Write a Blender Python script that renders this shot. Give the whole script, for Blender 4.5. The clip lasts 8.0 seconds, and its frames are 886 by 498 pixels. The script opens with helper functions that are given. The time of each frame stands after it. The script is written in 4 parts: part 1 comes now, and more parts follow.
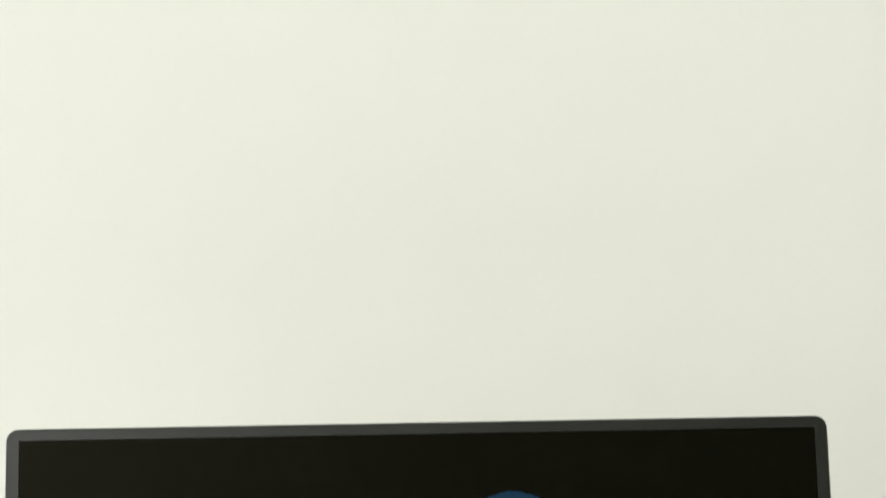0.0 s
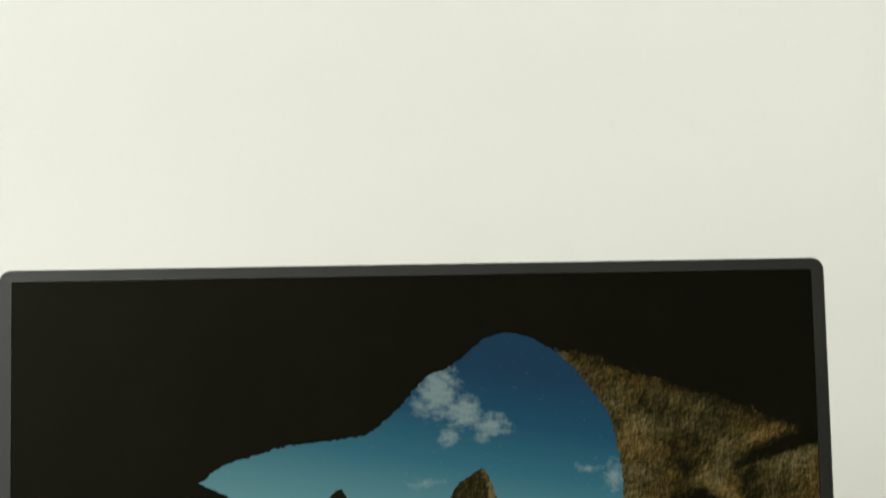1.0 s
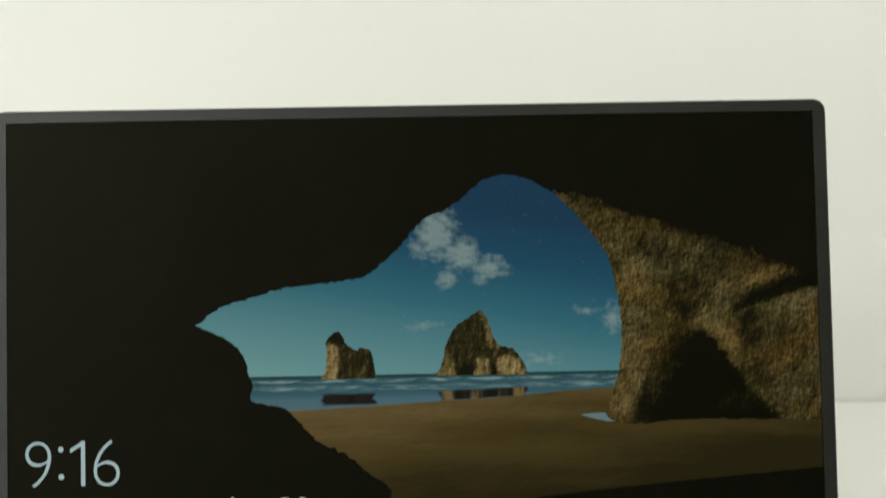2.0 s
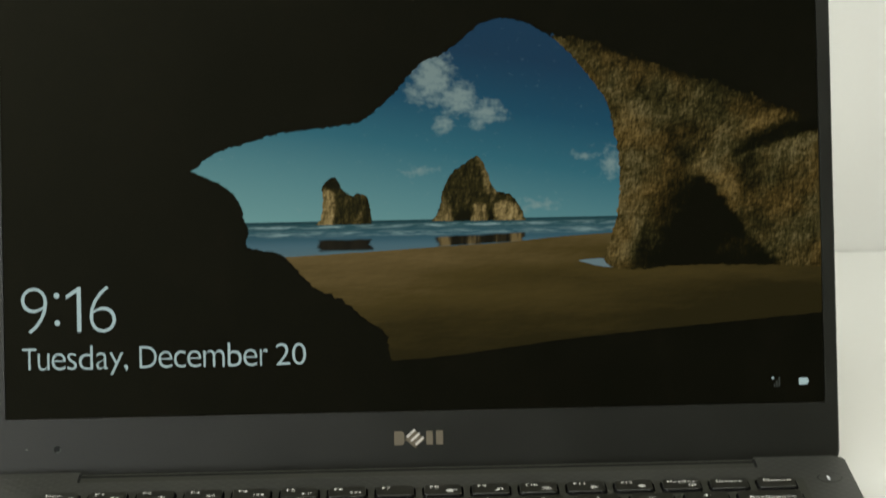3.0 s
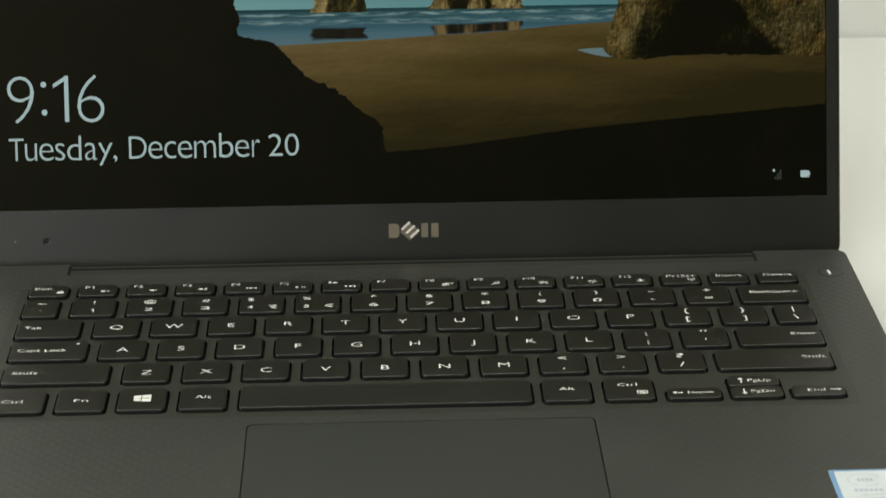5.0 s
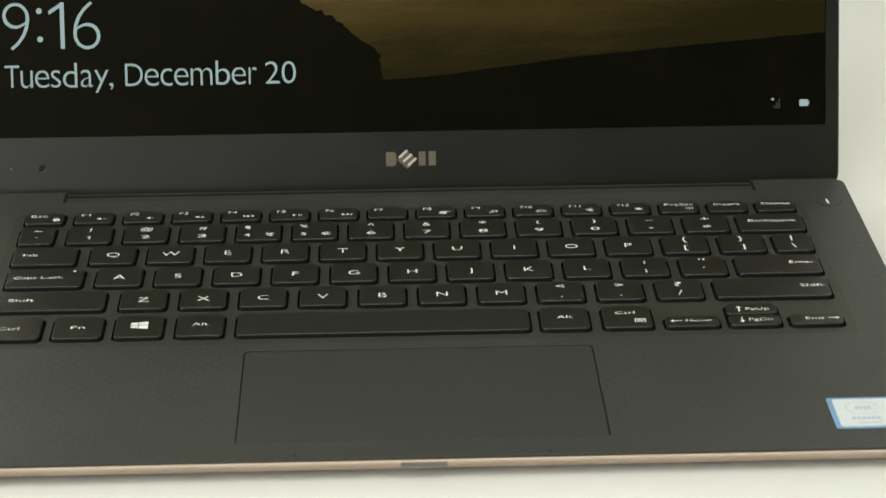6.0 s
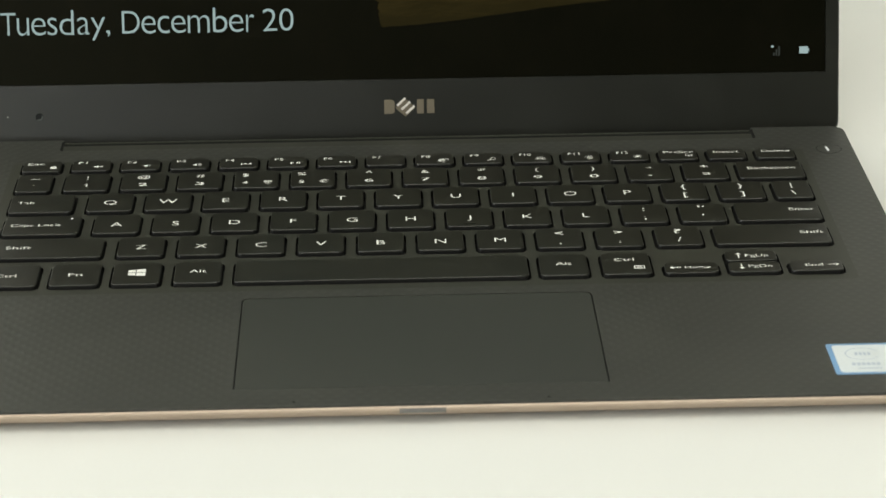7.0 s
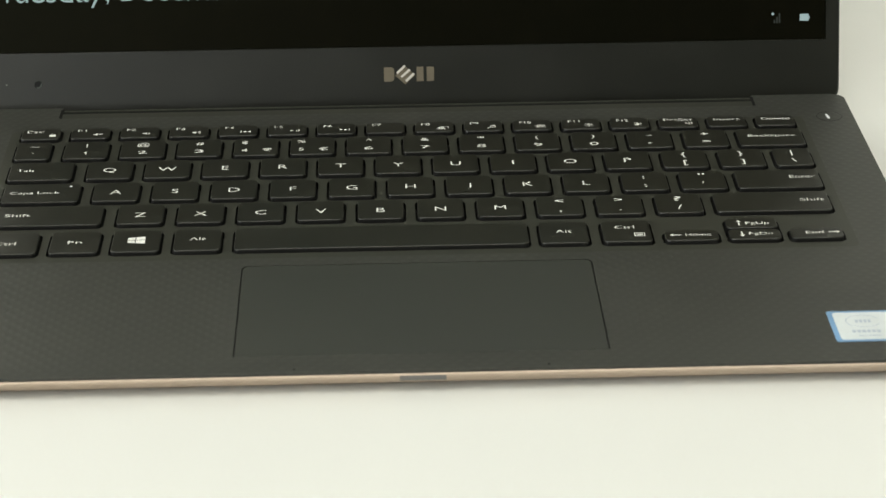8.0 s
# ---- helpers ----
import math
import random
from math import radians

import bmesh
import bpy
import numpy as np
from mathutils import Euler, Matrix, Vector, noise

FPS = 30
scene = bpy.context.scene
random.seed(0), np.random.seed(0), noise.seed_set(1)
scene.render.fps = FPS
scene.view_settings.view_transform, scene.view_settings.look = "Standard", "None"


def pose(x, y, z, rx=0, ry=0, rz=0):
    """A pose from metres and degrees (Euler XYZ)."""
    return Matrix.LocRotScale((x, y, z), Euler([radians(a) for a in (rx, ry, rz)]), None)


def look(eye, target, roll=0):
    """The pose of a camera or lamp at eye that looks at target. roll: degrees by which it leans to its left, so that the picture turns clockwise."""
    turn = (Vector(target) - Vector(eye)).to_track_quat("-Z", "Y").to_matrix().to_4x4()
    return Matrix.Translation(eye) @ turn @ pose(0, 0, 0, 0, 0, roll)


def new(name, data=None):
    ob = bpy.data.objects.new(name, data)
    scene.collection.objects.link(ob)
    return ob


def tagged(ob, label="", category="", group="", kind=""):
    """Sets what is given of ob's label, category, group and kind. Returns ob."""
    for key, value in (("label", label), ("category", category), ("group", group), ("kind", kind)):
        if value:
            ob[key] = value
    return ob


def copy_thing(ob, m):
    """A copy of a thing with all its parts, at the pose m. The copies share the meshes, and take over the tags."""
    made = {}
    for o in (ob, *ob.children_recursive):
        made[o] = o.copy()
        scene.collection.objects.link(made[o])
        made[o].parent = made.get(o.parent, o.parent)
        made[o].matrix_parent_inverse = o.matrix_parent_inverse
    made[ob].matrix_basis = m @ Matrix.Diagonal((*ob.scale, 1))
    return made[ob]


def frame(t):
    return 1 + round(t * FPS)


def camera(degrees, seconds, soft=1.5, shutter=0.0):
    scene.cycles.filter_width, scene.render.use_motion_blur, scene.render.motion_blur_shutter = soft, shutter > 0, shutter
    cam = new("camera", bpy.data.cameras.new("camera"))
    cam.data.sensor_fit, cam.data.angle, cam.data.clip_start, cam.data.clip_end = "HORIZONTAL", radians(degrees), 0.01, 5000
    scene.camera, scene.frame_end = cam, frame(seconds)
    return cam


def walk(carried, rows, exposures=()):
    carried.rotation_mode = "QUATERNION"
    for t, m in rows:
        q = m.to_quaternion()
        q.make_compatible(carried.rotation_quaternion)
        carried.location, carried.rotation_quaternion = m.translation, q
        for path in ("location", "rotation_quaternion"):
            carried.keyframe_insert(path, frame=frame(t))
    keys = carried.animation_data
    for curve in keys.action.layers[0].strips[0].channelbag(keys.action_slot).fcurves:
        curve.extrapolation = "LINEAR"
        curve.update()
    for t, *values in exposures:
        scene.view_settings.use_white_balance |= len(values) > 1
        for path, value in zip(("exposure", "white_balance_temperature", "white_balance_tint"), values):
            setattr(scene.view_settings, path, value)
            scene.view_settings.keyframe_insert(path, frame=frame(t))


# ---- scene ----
# ------------------------------------------------------------------ camera
# The laptop's own frame: x along the hinge, y from the front edge to the hinge, z out of the keyboard deck.
DECK_HEIGHT, DECK_SLOPE = 0.0070, 1.6
LAPTOP = pose(0, 0, DECK_HEIGHT, DECK_SLOPE)
cam = camera(22.0, 8.0, soft=1.4, shutter=0.4)
cam.data.dof.use_dof, cam.data.dof.focus_distance, cam.data.dof.aperture_fstop = True, 0.735, 26.0
ROWS = [
    (0.0, -0.0143, -0.5783, 0.3327, 83.58, 0.69, -1.74),
    (0.5, -0.0152, -0.5757, 0.3317, 81.75, 0.67, -1.84),
    (1.0, -0.0166, -0.5719, 0.3289, 79.78, 0.59, -2.02),
    (1.5, -0.0170, -0.5692, 0.3248, 78.07, 0.55, -2.07),
    (3.0, -0.0056, -0.5629, 0.3148, 72.71, 0.80, -1.44),
    (3.5, -0.0060, -0.5588, 0.3118, 71.26, 0.81, -1.50),
    (4.0, -0.0103, -0.5513, 0.3145, 69.45, 0.61, -1.82),
    (4.5, -0.0097, -0.5476, 0.3156, 68.11, 0.57, -1.80),
    (6.0, -0.0110, -0.5450, 0.3121, 65.41, 0.33, -1.89),
    (6.5, -0.0107, -0.5446, 0.3102, 64.84, 0.37, -1.91),
    (7.0, -0.0111, -0.5442, 0.3080, 64.35, 0.35, -1.95),
    (7.5, -0.0120, -0.5442, 0.3074, 63.94, 0.34, -2.04),
    (8.0, -0.0117, -0.5438, 0.3068, 63.61, 0.34, -2.00),
]
walk(cam, [(t, LAPTOP @ pose(x, y, z, rx, ry, rz)) for t, x, y, z, rx, ry, rz in ROWS])

# ------------------------------------------------------------------ world and lights
ROOM_W, ROOM_E, ROOM_S, ROOM_N, FLOOR, CEILING = -2.0, 2.6, -4.2, 0.500, -0.74, 1.85
WIN = (-1.75, -0.05, -0.05, 1.45)  # window opening in the west wall: y0, y1, z0, z1
world = bpy.data.worlds.new("world")
scene.world = world
world.use_nodes = True
sky = world.node_tree.nodes.new("ShaderNodeTexSky")
sky.sky_type, sky.sun_disc = "NISHITA", False
sky.sun_elevation, sky.sun_rotation = radians(38), radians(60)
world.node_tree.links.new(sky.outputs[0], world.node_tree.nodes["Background"].inputs[0])
world.node_tree.nodes["Background"].inputs[1].default_value = 0.1


def area_lamp(name, m, width, height, watts, colour):
    data = bpy.data.lights.new(name, "AREA")
    data.shape, data.size, data.size_y, data.energy, data.color = "RECTANGLE", width, height, watts, colour
    ob = new(name, data)
    ob.matrix_world = m
    return ob


WARM = (0.974, 0.985, 0.935)
area_lamp("window_daylight", look((ROOM_W + 0.02, (WIN[0] + WIN[1]) / 2, (WIN[2] + WIN[3]) / 2), (0, (WIN[0] + WIN[1]) / 2, 0.6)), 1.45, 1.65, 36, WARM)
ADDED_WIN = (-1.95, -0.95, -0.05, 1.45)  # unseen, added to brighten the lid's left; south wall opening: x0, x1, z0, z1
area_lamp("added_south_light", look(((ADDED_WIN[0] + ADDED_WIN[1]) / 2, ROOM_S + 0.02, (ADDED_WIN[2] + ADDED_WIN[3]) / 2), ((ADDED_WIN[0] + ADDED_WIN[1]) / 2, 0, 0.6)), 0.95, 1.45, 12, WARM)
LAMPS = [(0.1, -0.75, 19.0), (-1.15, -2.75, 36.0)]  # unseen ceiling lamps, the second added for lid reflections: x, y, watts
for lx, ly, watts in LAMPS:
    area_lamp("added_ceiling_light", look((lx, ly, CEILING - 0.085), (lx, ly, 0)), 1.15, 1.15, watts, WARM)


# ------------------------------------------------------------------ materials
def tree(name):
    m = bpy.data.materials.new(name)
    m.use_nodes = True
    return m, m.node_tree.nodes, m.node_tree.links, m.node_tree.nodes["Principled BSDF"]


def node(ns, kind, **inputs):
    n = ns.new(kind)
    for k, v in inputs.items():
        n.inputs[k.replace("_", " ")].default_value = v
    return n


def math_node(ns, ls, op, a, b=None, clamp=False):
    n = ns.new("ShaderNodeMath")
    n.operation, n.use_clamp = op, clamp
    for i, v in enumerate((a, b)):
        if v is None:
            continue
        if isinstance(v, (int, float)):
            n.inputs[i].default_value = v
        else:
            ls.new(v, n.inputs[i])
    return n.outputs[0]


def ramp(ns, ls, fac, stops):
    r = ns.new("ShaderNodeValToRGB")
    els = r.color_ramp.elements
    while len(els) < len(stops):
        els.new(0.5)
    for e, (p, c) in zip(els, stops):
        e.position, e.color = p, (*c, 1)
    ls.new(fac, r.inputs[0])
    return r.outputs[0]


def surface(name, base, rough=0.5, metal=0.0, fine=2500.0, broad=14.0, vary=0.1, rough_vary=0.08, bump=0.15, bump_dist=0.00005, spec=0.5, coat=0.0):
    """A surface with grain at two scales: fine grain in relief, broad patches in colour and gloss."""
    m, ns, ls, b = tree(name)
    co = ns.new("ShaderNodeTexCoord").outputs["Object"]
    n1, n2 = node(ns, "ShaderNodeTexNoise", Scale=fine, Detail=3.0), node(ns, "ShaderNodeTexNoise", Scale=broad, Detail=4.0)
    for n in (n1, n2):
        ls.new(co, n.inputs["Vector"])
    f = math_node(ns, ls, "ADD", math_node(ns, ls, "MULTIPLY", n1.outputs[0], 0.4), math_node(ns, ls, "MULTIPLY", n2.outputs[0], 0.6))
    lo, hi = [c * (1 - vary) for c in base], [min(1, c * (1 + vary)) for c in base]
    ls.new(ramp(ns, ls, f, [(0.3, lo), (0.7, hi)]), b.inputs["Base Color"])
    r = math_node(ns, ls, "ADD", math_node(ns, ls, "MULTIPLY", n2.outputs[0], 2 * rough_vary), rough - rough_vary)
    ls.new(r, b.inputs["Roughness"])
    b.inputs["Metallic"].default_value = metal
    b.inputs["Specular IOR Level"].default_value = spec
    b.inputs["Coat Weight"].default_value = coat
    bp = node(ns, "ShaderNodeBump", Strength=bump, Distance=bump_dist)
    ls.new(n1.outputs[0], bp.inputs["Height"])
    ls.new(bp.outputs[0], b.inputs["Normal"])
    return m


def carbon_surface():
    """Soft-touch carbon weave: a diagonal lattice under a matt coat."""
    m, ns, ls, b = tree("soft_touch_carbon_weave")
    co = ns.new("ShaderNodeTexCoord").outputs["Object"]
    waves = []
    for turn in (45, -45):
        mp = ns.new("ShaderNodeMapping")
        mp.inputs["Rotation"].default_value = (0, 0, radians(turn))
        ls.new(co, mp.inputs["Vector"])
        w = node(ns, "ShaderNodeTexWave", Scale=104.0, Distortion=0.25, Detail=1.0)
        w.inputs["Detail Scale"].default_value = 2.0
        ls.new(mp.outputs[0], w.inputs["Vector"])
        waves.append(w.outputs["Fac"])
    weave = math_node(ns, ls, "MULTIPLY", waves[0], waves[1])
    n1, n2 = node(ns, "ShaderNodeTexNoise", Scale=3200.0, Detail=2.0), node(ns, "ShaderNodeTexNoise", Scale=18.0, Detail=4.0)
    for n in (n1, n2):
        ls.new(co, n.inputs["Vector"])
    f = math_node(ns, ls, "ADD", math_node(ns, ls, "MULTIPLY", weave, 0.2), math_node(ns, ls, "MULTIPLY", n2.outputs[0], 0.8))
    ls.new(ramp(ns, ls, f, [(0.2, (0.0245, 0.0250, 0.0200)), (0.75, (0.0385, 0.0395, 0.0312))]), b.inputs["Base Color"])
    ls.new(math_node(ns, ls, "ADD", math_node(ns, ls, "MULTIPLY", n2.outputs[0], 0.12), 0.44), b.inputs["Roughness"])
    b.inputs["Specular IOR Level"].default_value = 0.5
    h = math_node(ns, ls, "ADD", math_node(ns, ls, "MULTIPLY", weave, 1.0), math_node(ns, ls, "MULTIPLY", n1.outputs[0], 0.25))
    bp = node(ns, "ShaderNodeBump", Strength=0.30, Distance=0.00014)
    ls.new(h, bp.inputs["Height"])
    ls.new(bp.outputs[0], b.inputs["Normal"])
    return m


def lit_pixels(name, colour_of):
    """A lit part of the display: emitted colour over the dark matt panel. colour_of(ns, ls, coordinates) gives the colour."""
    m, ns, ls, b = tree(name)
    co = ns.new("ShaderNodeTexCoord").outputs["Object"]
    c = colour_of(ns, ls, co)
    if isinstance(c, tuple):
        b.inputs["Emission Color"].default_value = (*c, 1)
    else:
        ls.new(c, b.inputs["Emission Color"])
    b.inputs["Emission Strength"].default_value = 1.0
    b.inputs["Base Color"].default_value = (0.0018, 0.0019, 0.0010, 1)
    b.inputs["Roughness"].default_value = 0.32
    b.inputs["Specular IOR Level"].default_value = 0.066
    b.inputs["Specular Tint"].default_value = (1.0, 0.97, 0.70, 1)
    return m


def xyz(ns, ls, co):
    s = ns.new("ShaderNodeSeparateXYZ")
    ls.new(co, s.inputs[0])
    return s.outputs


def mix(ns, ls, fac, a, b):
    n = ns.new("ShaderNodeMix")
    n.data_type = "RGBA"
    for i, v in ((0, fac), (6, a), (7, b)):
        if isinstance(v, tuple):
            n.inputs[i].default_value = (*v, 1)
        elif isinstance(v, (int, float)):
            n.inputs[i].default_value = v
        else:
            ls.new(v, n.inputs[i])
    return n.outputs[2]


def stretched(ns, ls, co, scale, at=(0, 0, 0)):
    mp = ns.new("ShaderNodeMapping")
    mp.vector_type = "TEXTURE"
    mp.inputs["Location"].default_value, mp.inputs["Scale"].default_value = at, scale
    ls.new(co, mp.inputs["Vector"])
    return mp.outputs[0]


SCREEN_W, SCREEN_H = 0.2945, 0.1619
# clouds of the picture: place, half width, half height (shares of the display), density
CLOUDS = [(0.527, 0.738, 0.030, 0.075, 1.0), (0.559, 0.688, 0.028, 0.045, 1.0), (0.593, 0.658, 0.028, 0.030, 0.9), (0.540, 0.631, 0.015, 0.026, 0.8), (0.582, 0.631, 0.013, 0.018, 0.7),
          (0.511, 0.528, 0.034, 0.016, 0.5), (0.713, 0.556, 0.024, 0.013, 0.6), (0.745, 0.538, 0.018, 0.042, 0.7), (0.653, 0.449, 0.040, 0.020, 0.5), (0.505, 0.703, 0.016, 0.022, 0.7)]


def sky_colour(ns, ls, co):
    x, y, _ = xyz(ns, ls, co)
    up = math_node(ns, ls, "SUBTRACT", math_node(ns, ls, "MULTIPLY", y, 1 / SCREEN_H), math_node(ns, ls, "MULTIPLY", math_node(ns, ls, "SUBTRACT", 0.55, math_node(ns, ls, "MULTIPLY", x, 1 / SCREEN_W)), 0.30))
    c = ramp(ns, ls, up, [(0.34, (0.125, 0.265, 0.255)), (0.46, (0.074, 0.190, 0.202)), (0.57, (0.025, 0.112, 0.145)), (0.68, (0.0090, 0.058, 0.098)), (0.80, (0.0068, 0.032, 0.066))])
    n = node(ns, "ShaderNodeTexNoise", Scale=420.0, Detail=7.0, Roughness=0.62)
    ls.new(stretched(ns, ls, co, (1.3, 1.0, 1.0)), n.inputs["Vector"])
    total = None
    for s, r, a, b, k in CLOUDS:
        v = ns.new("ShaderNodeVectorMath")
        v.operation = "LENGTH"
        ls.new(stretched(ns, ls, co, (a * SCREEN_W * 1.25, b * SCREEN_H * 1.25, 1.0), (s * SCREEN_W, r * SCREEN_H, 0)), v.inputs[0])
        mask = math_node(ns, ls, "MULTIPLY", math_node(ns, ls, "SUBTRACT", 1.0, v.outputs["Value"], clamp=True), k)
        total = mask if total is None else math_node(ns, ls, "MAXIMUM", total, mask)
    dense = math_node(ns, ls, "MULTIPLY", math_node(ns, ls, "SUBTRACT", math_node(ns, ls, "ADD", math_node(ns, ls, "MULTIPLY", total, 0.66), n.outputs[0]), 0.62), 1.85, clamp=True)
    return mix(ns, ls, math_node(ns, ls, "MINIMUM", dense, 0.72), c, (0.205, 0.275, 0.250))


def soft_side(ns, ls, x, y, p, q, soft):
    """1 on the left of the line from p to q (shares of the display), 0 on its right, over a soft seam in metres."""
    px, py, qx, qy = p[0] * SCREEN_W, p[1] * SCREEN_H, q[0] * SCREEN_W, q[1] * SCREEN_H
    d = math.hypot(qx - px, qy - py)
    nx, ny = -(qy - py) / d, (qx - px) / d
    far = math_node(ns, ls, "ADD", math_node(ns, ls, "MULTIPLY", x, nx / soft), math_node(ns, ls, "MULTIPLY", y, ny / soft))
    return math_node(ns, ls, "ADD", far, 0.5 - (px * nx + py * ny) / soft, clamp=True)


def soft_area(ns, ls, x, y, corners, softs):
    """1 inside the polygon with these corners (anticlockwise), each side with its own soft seam."""
    total = None
    for i, soft in enumerate(softs):
        m = soft_side(ns, ls, x, y, corners[i], corners[(i + 1) % len(corners)], soft)
        total = m if total is None else math_node(ns, ls, "MULTIPLY", total, m)
    return total


def warped(ns, ls, co, scale, reach):
    """The coordinates, pushed about by noise."""
    n = node(ns, "ShaderNodeTexNoise", Scale=scale, Detail=5.0, Roughness=0.6)
    ls.new(co, n.inputs["Vector"])
    push = ns.new("ShaderNodeVectorMath")
    push.operation = "MULTIPLY_ADD"
    ls.new(n.outputs["Color"], push.inputs[0])
    push.inputs[1].default_value, push.inputs[2].default_value = (2 * reach, 2 * reach, 0), (-reach, -reach, 0)
    moved = ns.new("ShaderNodeVectorMath")
    ls.new(co, moved.inputs[0])
    ls.new(push.outputs[0], moved.inputs[1])
    return moved.outputs[0]


def relief(ns, ls, co, scale, shift, detail=5.0, rough=0.6, stretch=(1, 1, 1)):
    """Lumps lit from one side: the noise less the same noise a step away."""
    at = stretched(ns, ls, co, stretch)
    step = ns.new("ShaderNodeVectorMath")
    ls.new(at, step.inputs[0])
    step.inputs[1].default_value = (shift[0], shift[1], 0)
    pair = []
    for v in (at, step.outputs[0]):
        n = node(ns, "ShaderNodeTexNoise", Scale=scale, Detail=detail, Roughness=rough)
        ls.new(v, n.inputs["Vector"])
        pair.append(n.outputs[0])
    return math_node(ns, ls, "SUBTRACT", pair[0], pair[1]), pair[0]


def sea_colour(ns, ls, co):
    x, y, _ = xyz(ns, ls, co)
    up = math_node(ns, ls, "MULTIPLY", y, 1 / SCREEN_H)
    base = ramp(ns, ls, up, [(0.34, (0.070, 0.122, 0.135)), (0.368, (0.050, 0.108, 0.132)), (0.382, (0.026, 0.075, 0.098)), (0.400, (0.020, 0.064, 0.078)), (0.413, (0.016, 0.056, 0.064)), (0.4195, (0.006, 0.026, 0.032))])
    wob = warped(ns, ls, co, 60.0, 0.0012)
    n = node(ns, "ShaderNodeTexNoise", Scale=1.0, Detail=6.0, Roughness=0.62)
    ls.new(stretched(ns, ls, wob, (0.0085, 0.0009, 1.0)), n.inputs["Vector"])
    foam = math_node(ns, ls, "MULTIPLY", math_node(ns, ls, "SUBTRACT", n.outputs[0], 0.44), 5.5, clamp=True)
    # two lines of breakers, the nearer one broken up
    for level, half, k in ((0.4085, 0.0055, 1.2), (0.3930, 0.0090, 0.9)):
        near = math_node(ns, ls, "SUBTRACT", 1.0, math_node(ns, ls, "MULTIPLY", math_node(ns, ls, "ABSOLUTE", math_node(ns, ls, "SUBTRACT", up, level)), 1 / half), clamp=True)
        base = mix(ns, ls, math_node(ns, ls, "MULTIPLY", math_node(ns, ls, "MULTIPLY", foam, near), k), base, (0.175, 0.265, 0.255))
    # the rocks mirrored in the wet sand
    wx, wy, _ = xyz(ns, ls, warped(ns, ls, stretched(ns, ls, co, (3.0, 0.6, 1.0)), 420.0, 0.0010))
    wx, wy = math_node(ns, ls, "MULTIPLY", wx, 3.0), math_node(ns, ls, "MULTIPLY", wy, 0.6)
    col = node(ns, "ShaderNodeTexNoise", Scale=1.0, Detail=3.0)
    ls.new(stretched(ns, ls, co, (0.0052, 0.03, 1.0)), col.inputs["Vector"])
    dark = ramp(ns, ls, col.outputs[0], [(0.42, (0.0040, 0.0036, 0.0030)), (0.58, (0.0095, 0.0080, 0.0055))])
    tan = ramp(ns, ls, col.outputs[0], [(0.44, (0.0050, 0.0042, 0.0028)), (0.53, (0.020, 0.015, 0.007)), (0.61, (0.120, 0.086, 0.034))])
    for corners, c in (([(0.3865, 0.3545), (0.4490, 0.3560), (0.4500, 0.3795), (0.3830, 0.3800)], dark), ([(0.5330, 0.3600), (0.6330, 0.3680), (0.6390, 0.3885), (0.5260, 0.3810)], tan)):
        m = soft_area(ns, ls, wx, wy, corners, (0.0009, 0.0008, 0.0007, 0.0012))
        base = mix(ns, ls, m, base, c)
    return base


def sand_colour(ns, ls, co):
    x, y, _ = xyz(ns, ls, co)
    broad = node(ns, "ShaderNodeTexNoise", Scale=1.0, Detail=3.0, Roughness=0.5)
    ls.new(stretched(ns, ls, warped(ns, ls, co, 22.0, 0.006), (0.060, 0.0085, 1.0)), broad.inputs["Vector"])
    fine, _ = relief(ns, ls, co, 1.0, (0.15, -0.3), 5.0, 0.6, (0.0070, 0.0018, 1.0))
    f = math_node(ns, ls, "ADD", math_node(ns, ls, "SUBTRACT", math_node(ns, ls, "MULTIPLY", y, 1.75 / SCREEN_H), math_node(ns, ls, "MULTIPLY", x, 0.55 / SCREEN_W)), math_node(ns, ls, "MULTIPLY", broad.outputs[0], 0.42))
    f = math_node(ns, ls, "ADD", f, math_node(ns, ls, "MULTIPLY", fine, 0.16))
    return ramp(ns, ls, f, [(0.12, (0.014, 0.0105, 0.0027)), (0.40, (0.047, 0.033, 0.0085)), (0.62, (0.104, 0.072, 0.026)), (0.9, (0.150, 0.110, 0.058))])


def stone_colour(lo, mid, hi, cell, grain):
    def colour(ns, ls, co):
        n1 = node(ns, "ShaderNodeTexNoise", Scale=grain, Detail=6.0, Roughness=0.68)
        n2 = node(ns, "ShaderNodeTexNoise", Scale=cell, Detail=5.0, Roughness=0.6)
        ls.new(stretched(ns, ls, co, (0.8, 1.15, 1.0)), n1.inputs["Vector"])
        ls.new(co, n2.inputs["Vector"])
        f = math_node(ns, ls, "ADD", math_node(ns, ls, "MULTIPLY", n1.outputs[0], 0.5), math_node(ns, ls, "MULTIPLY", n2.outputs[0], 0.5))
        return ramp(ns, ls, f, [(0.36, lo), (0.5, mid), (0.66, hi)])
    return colour


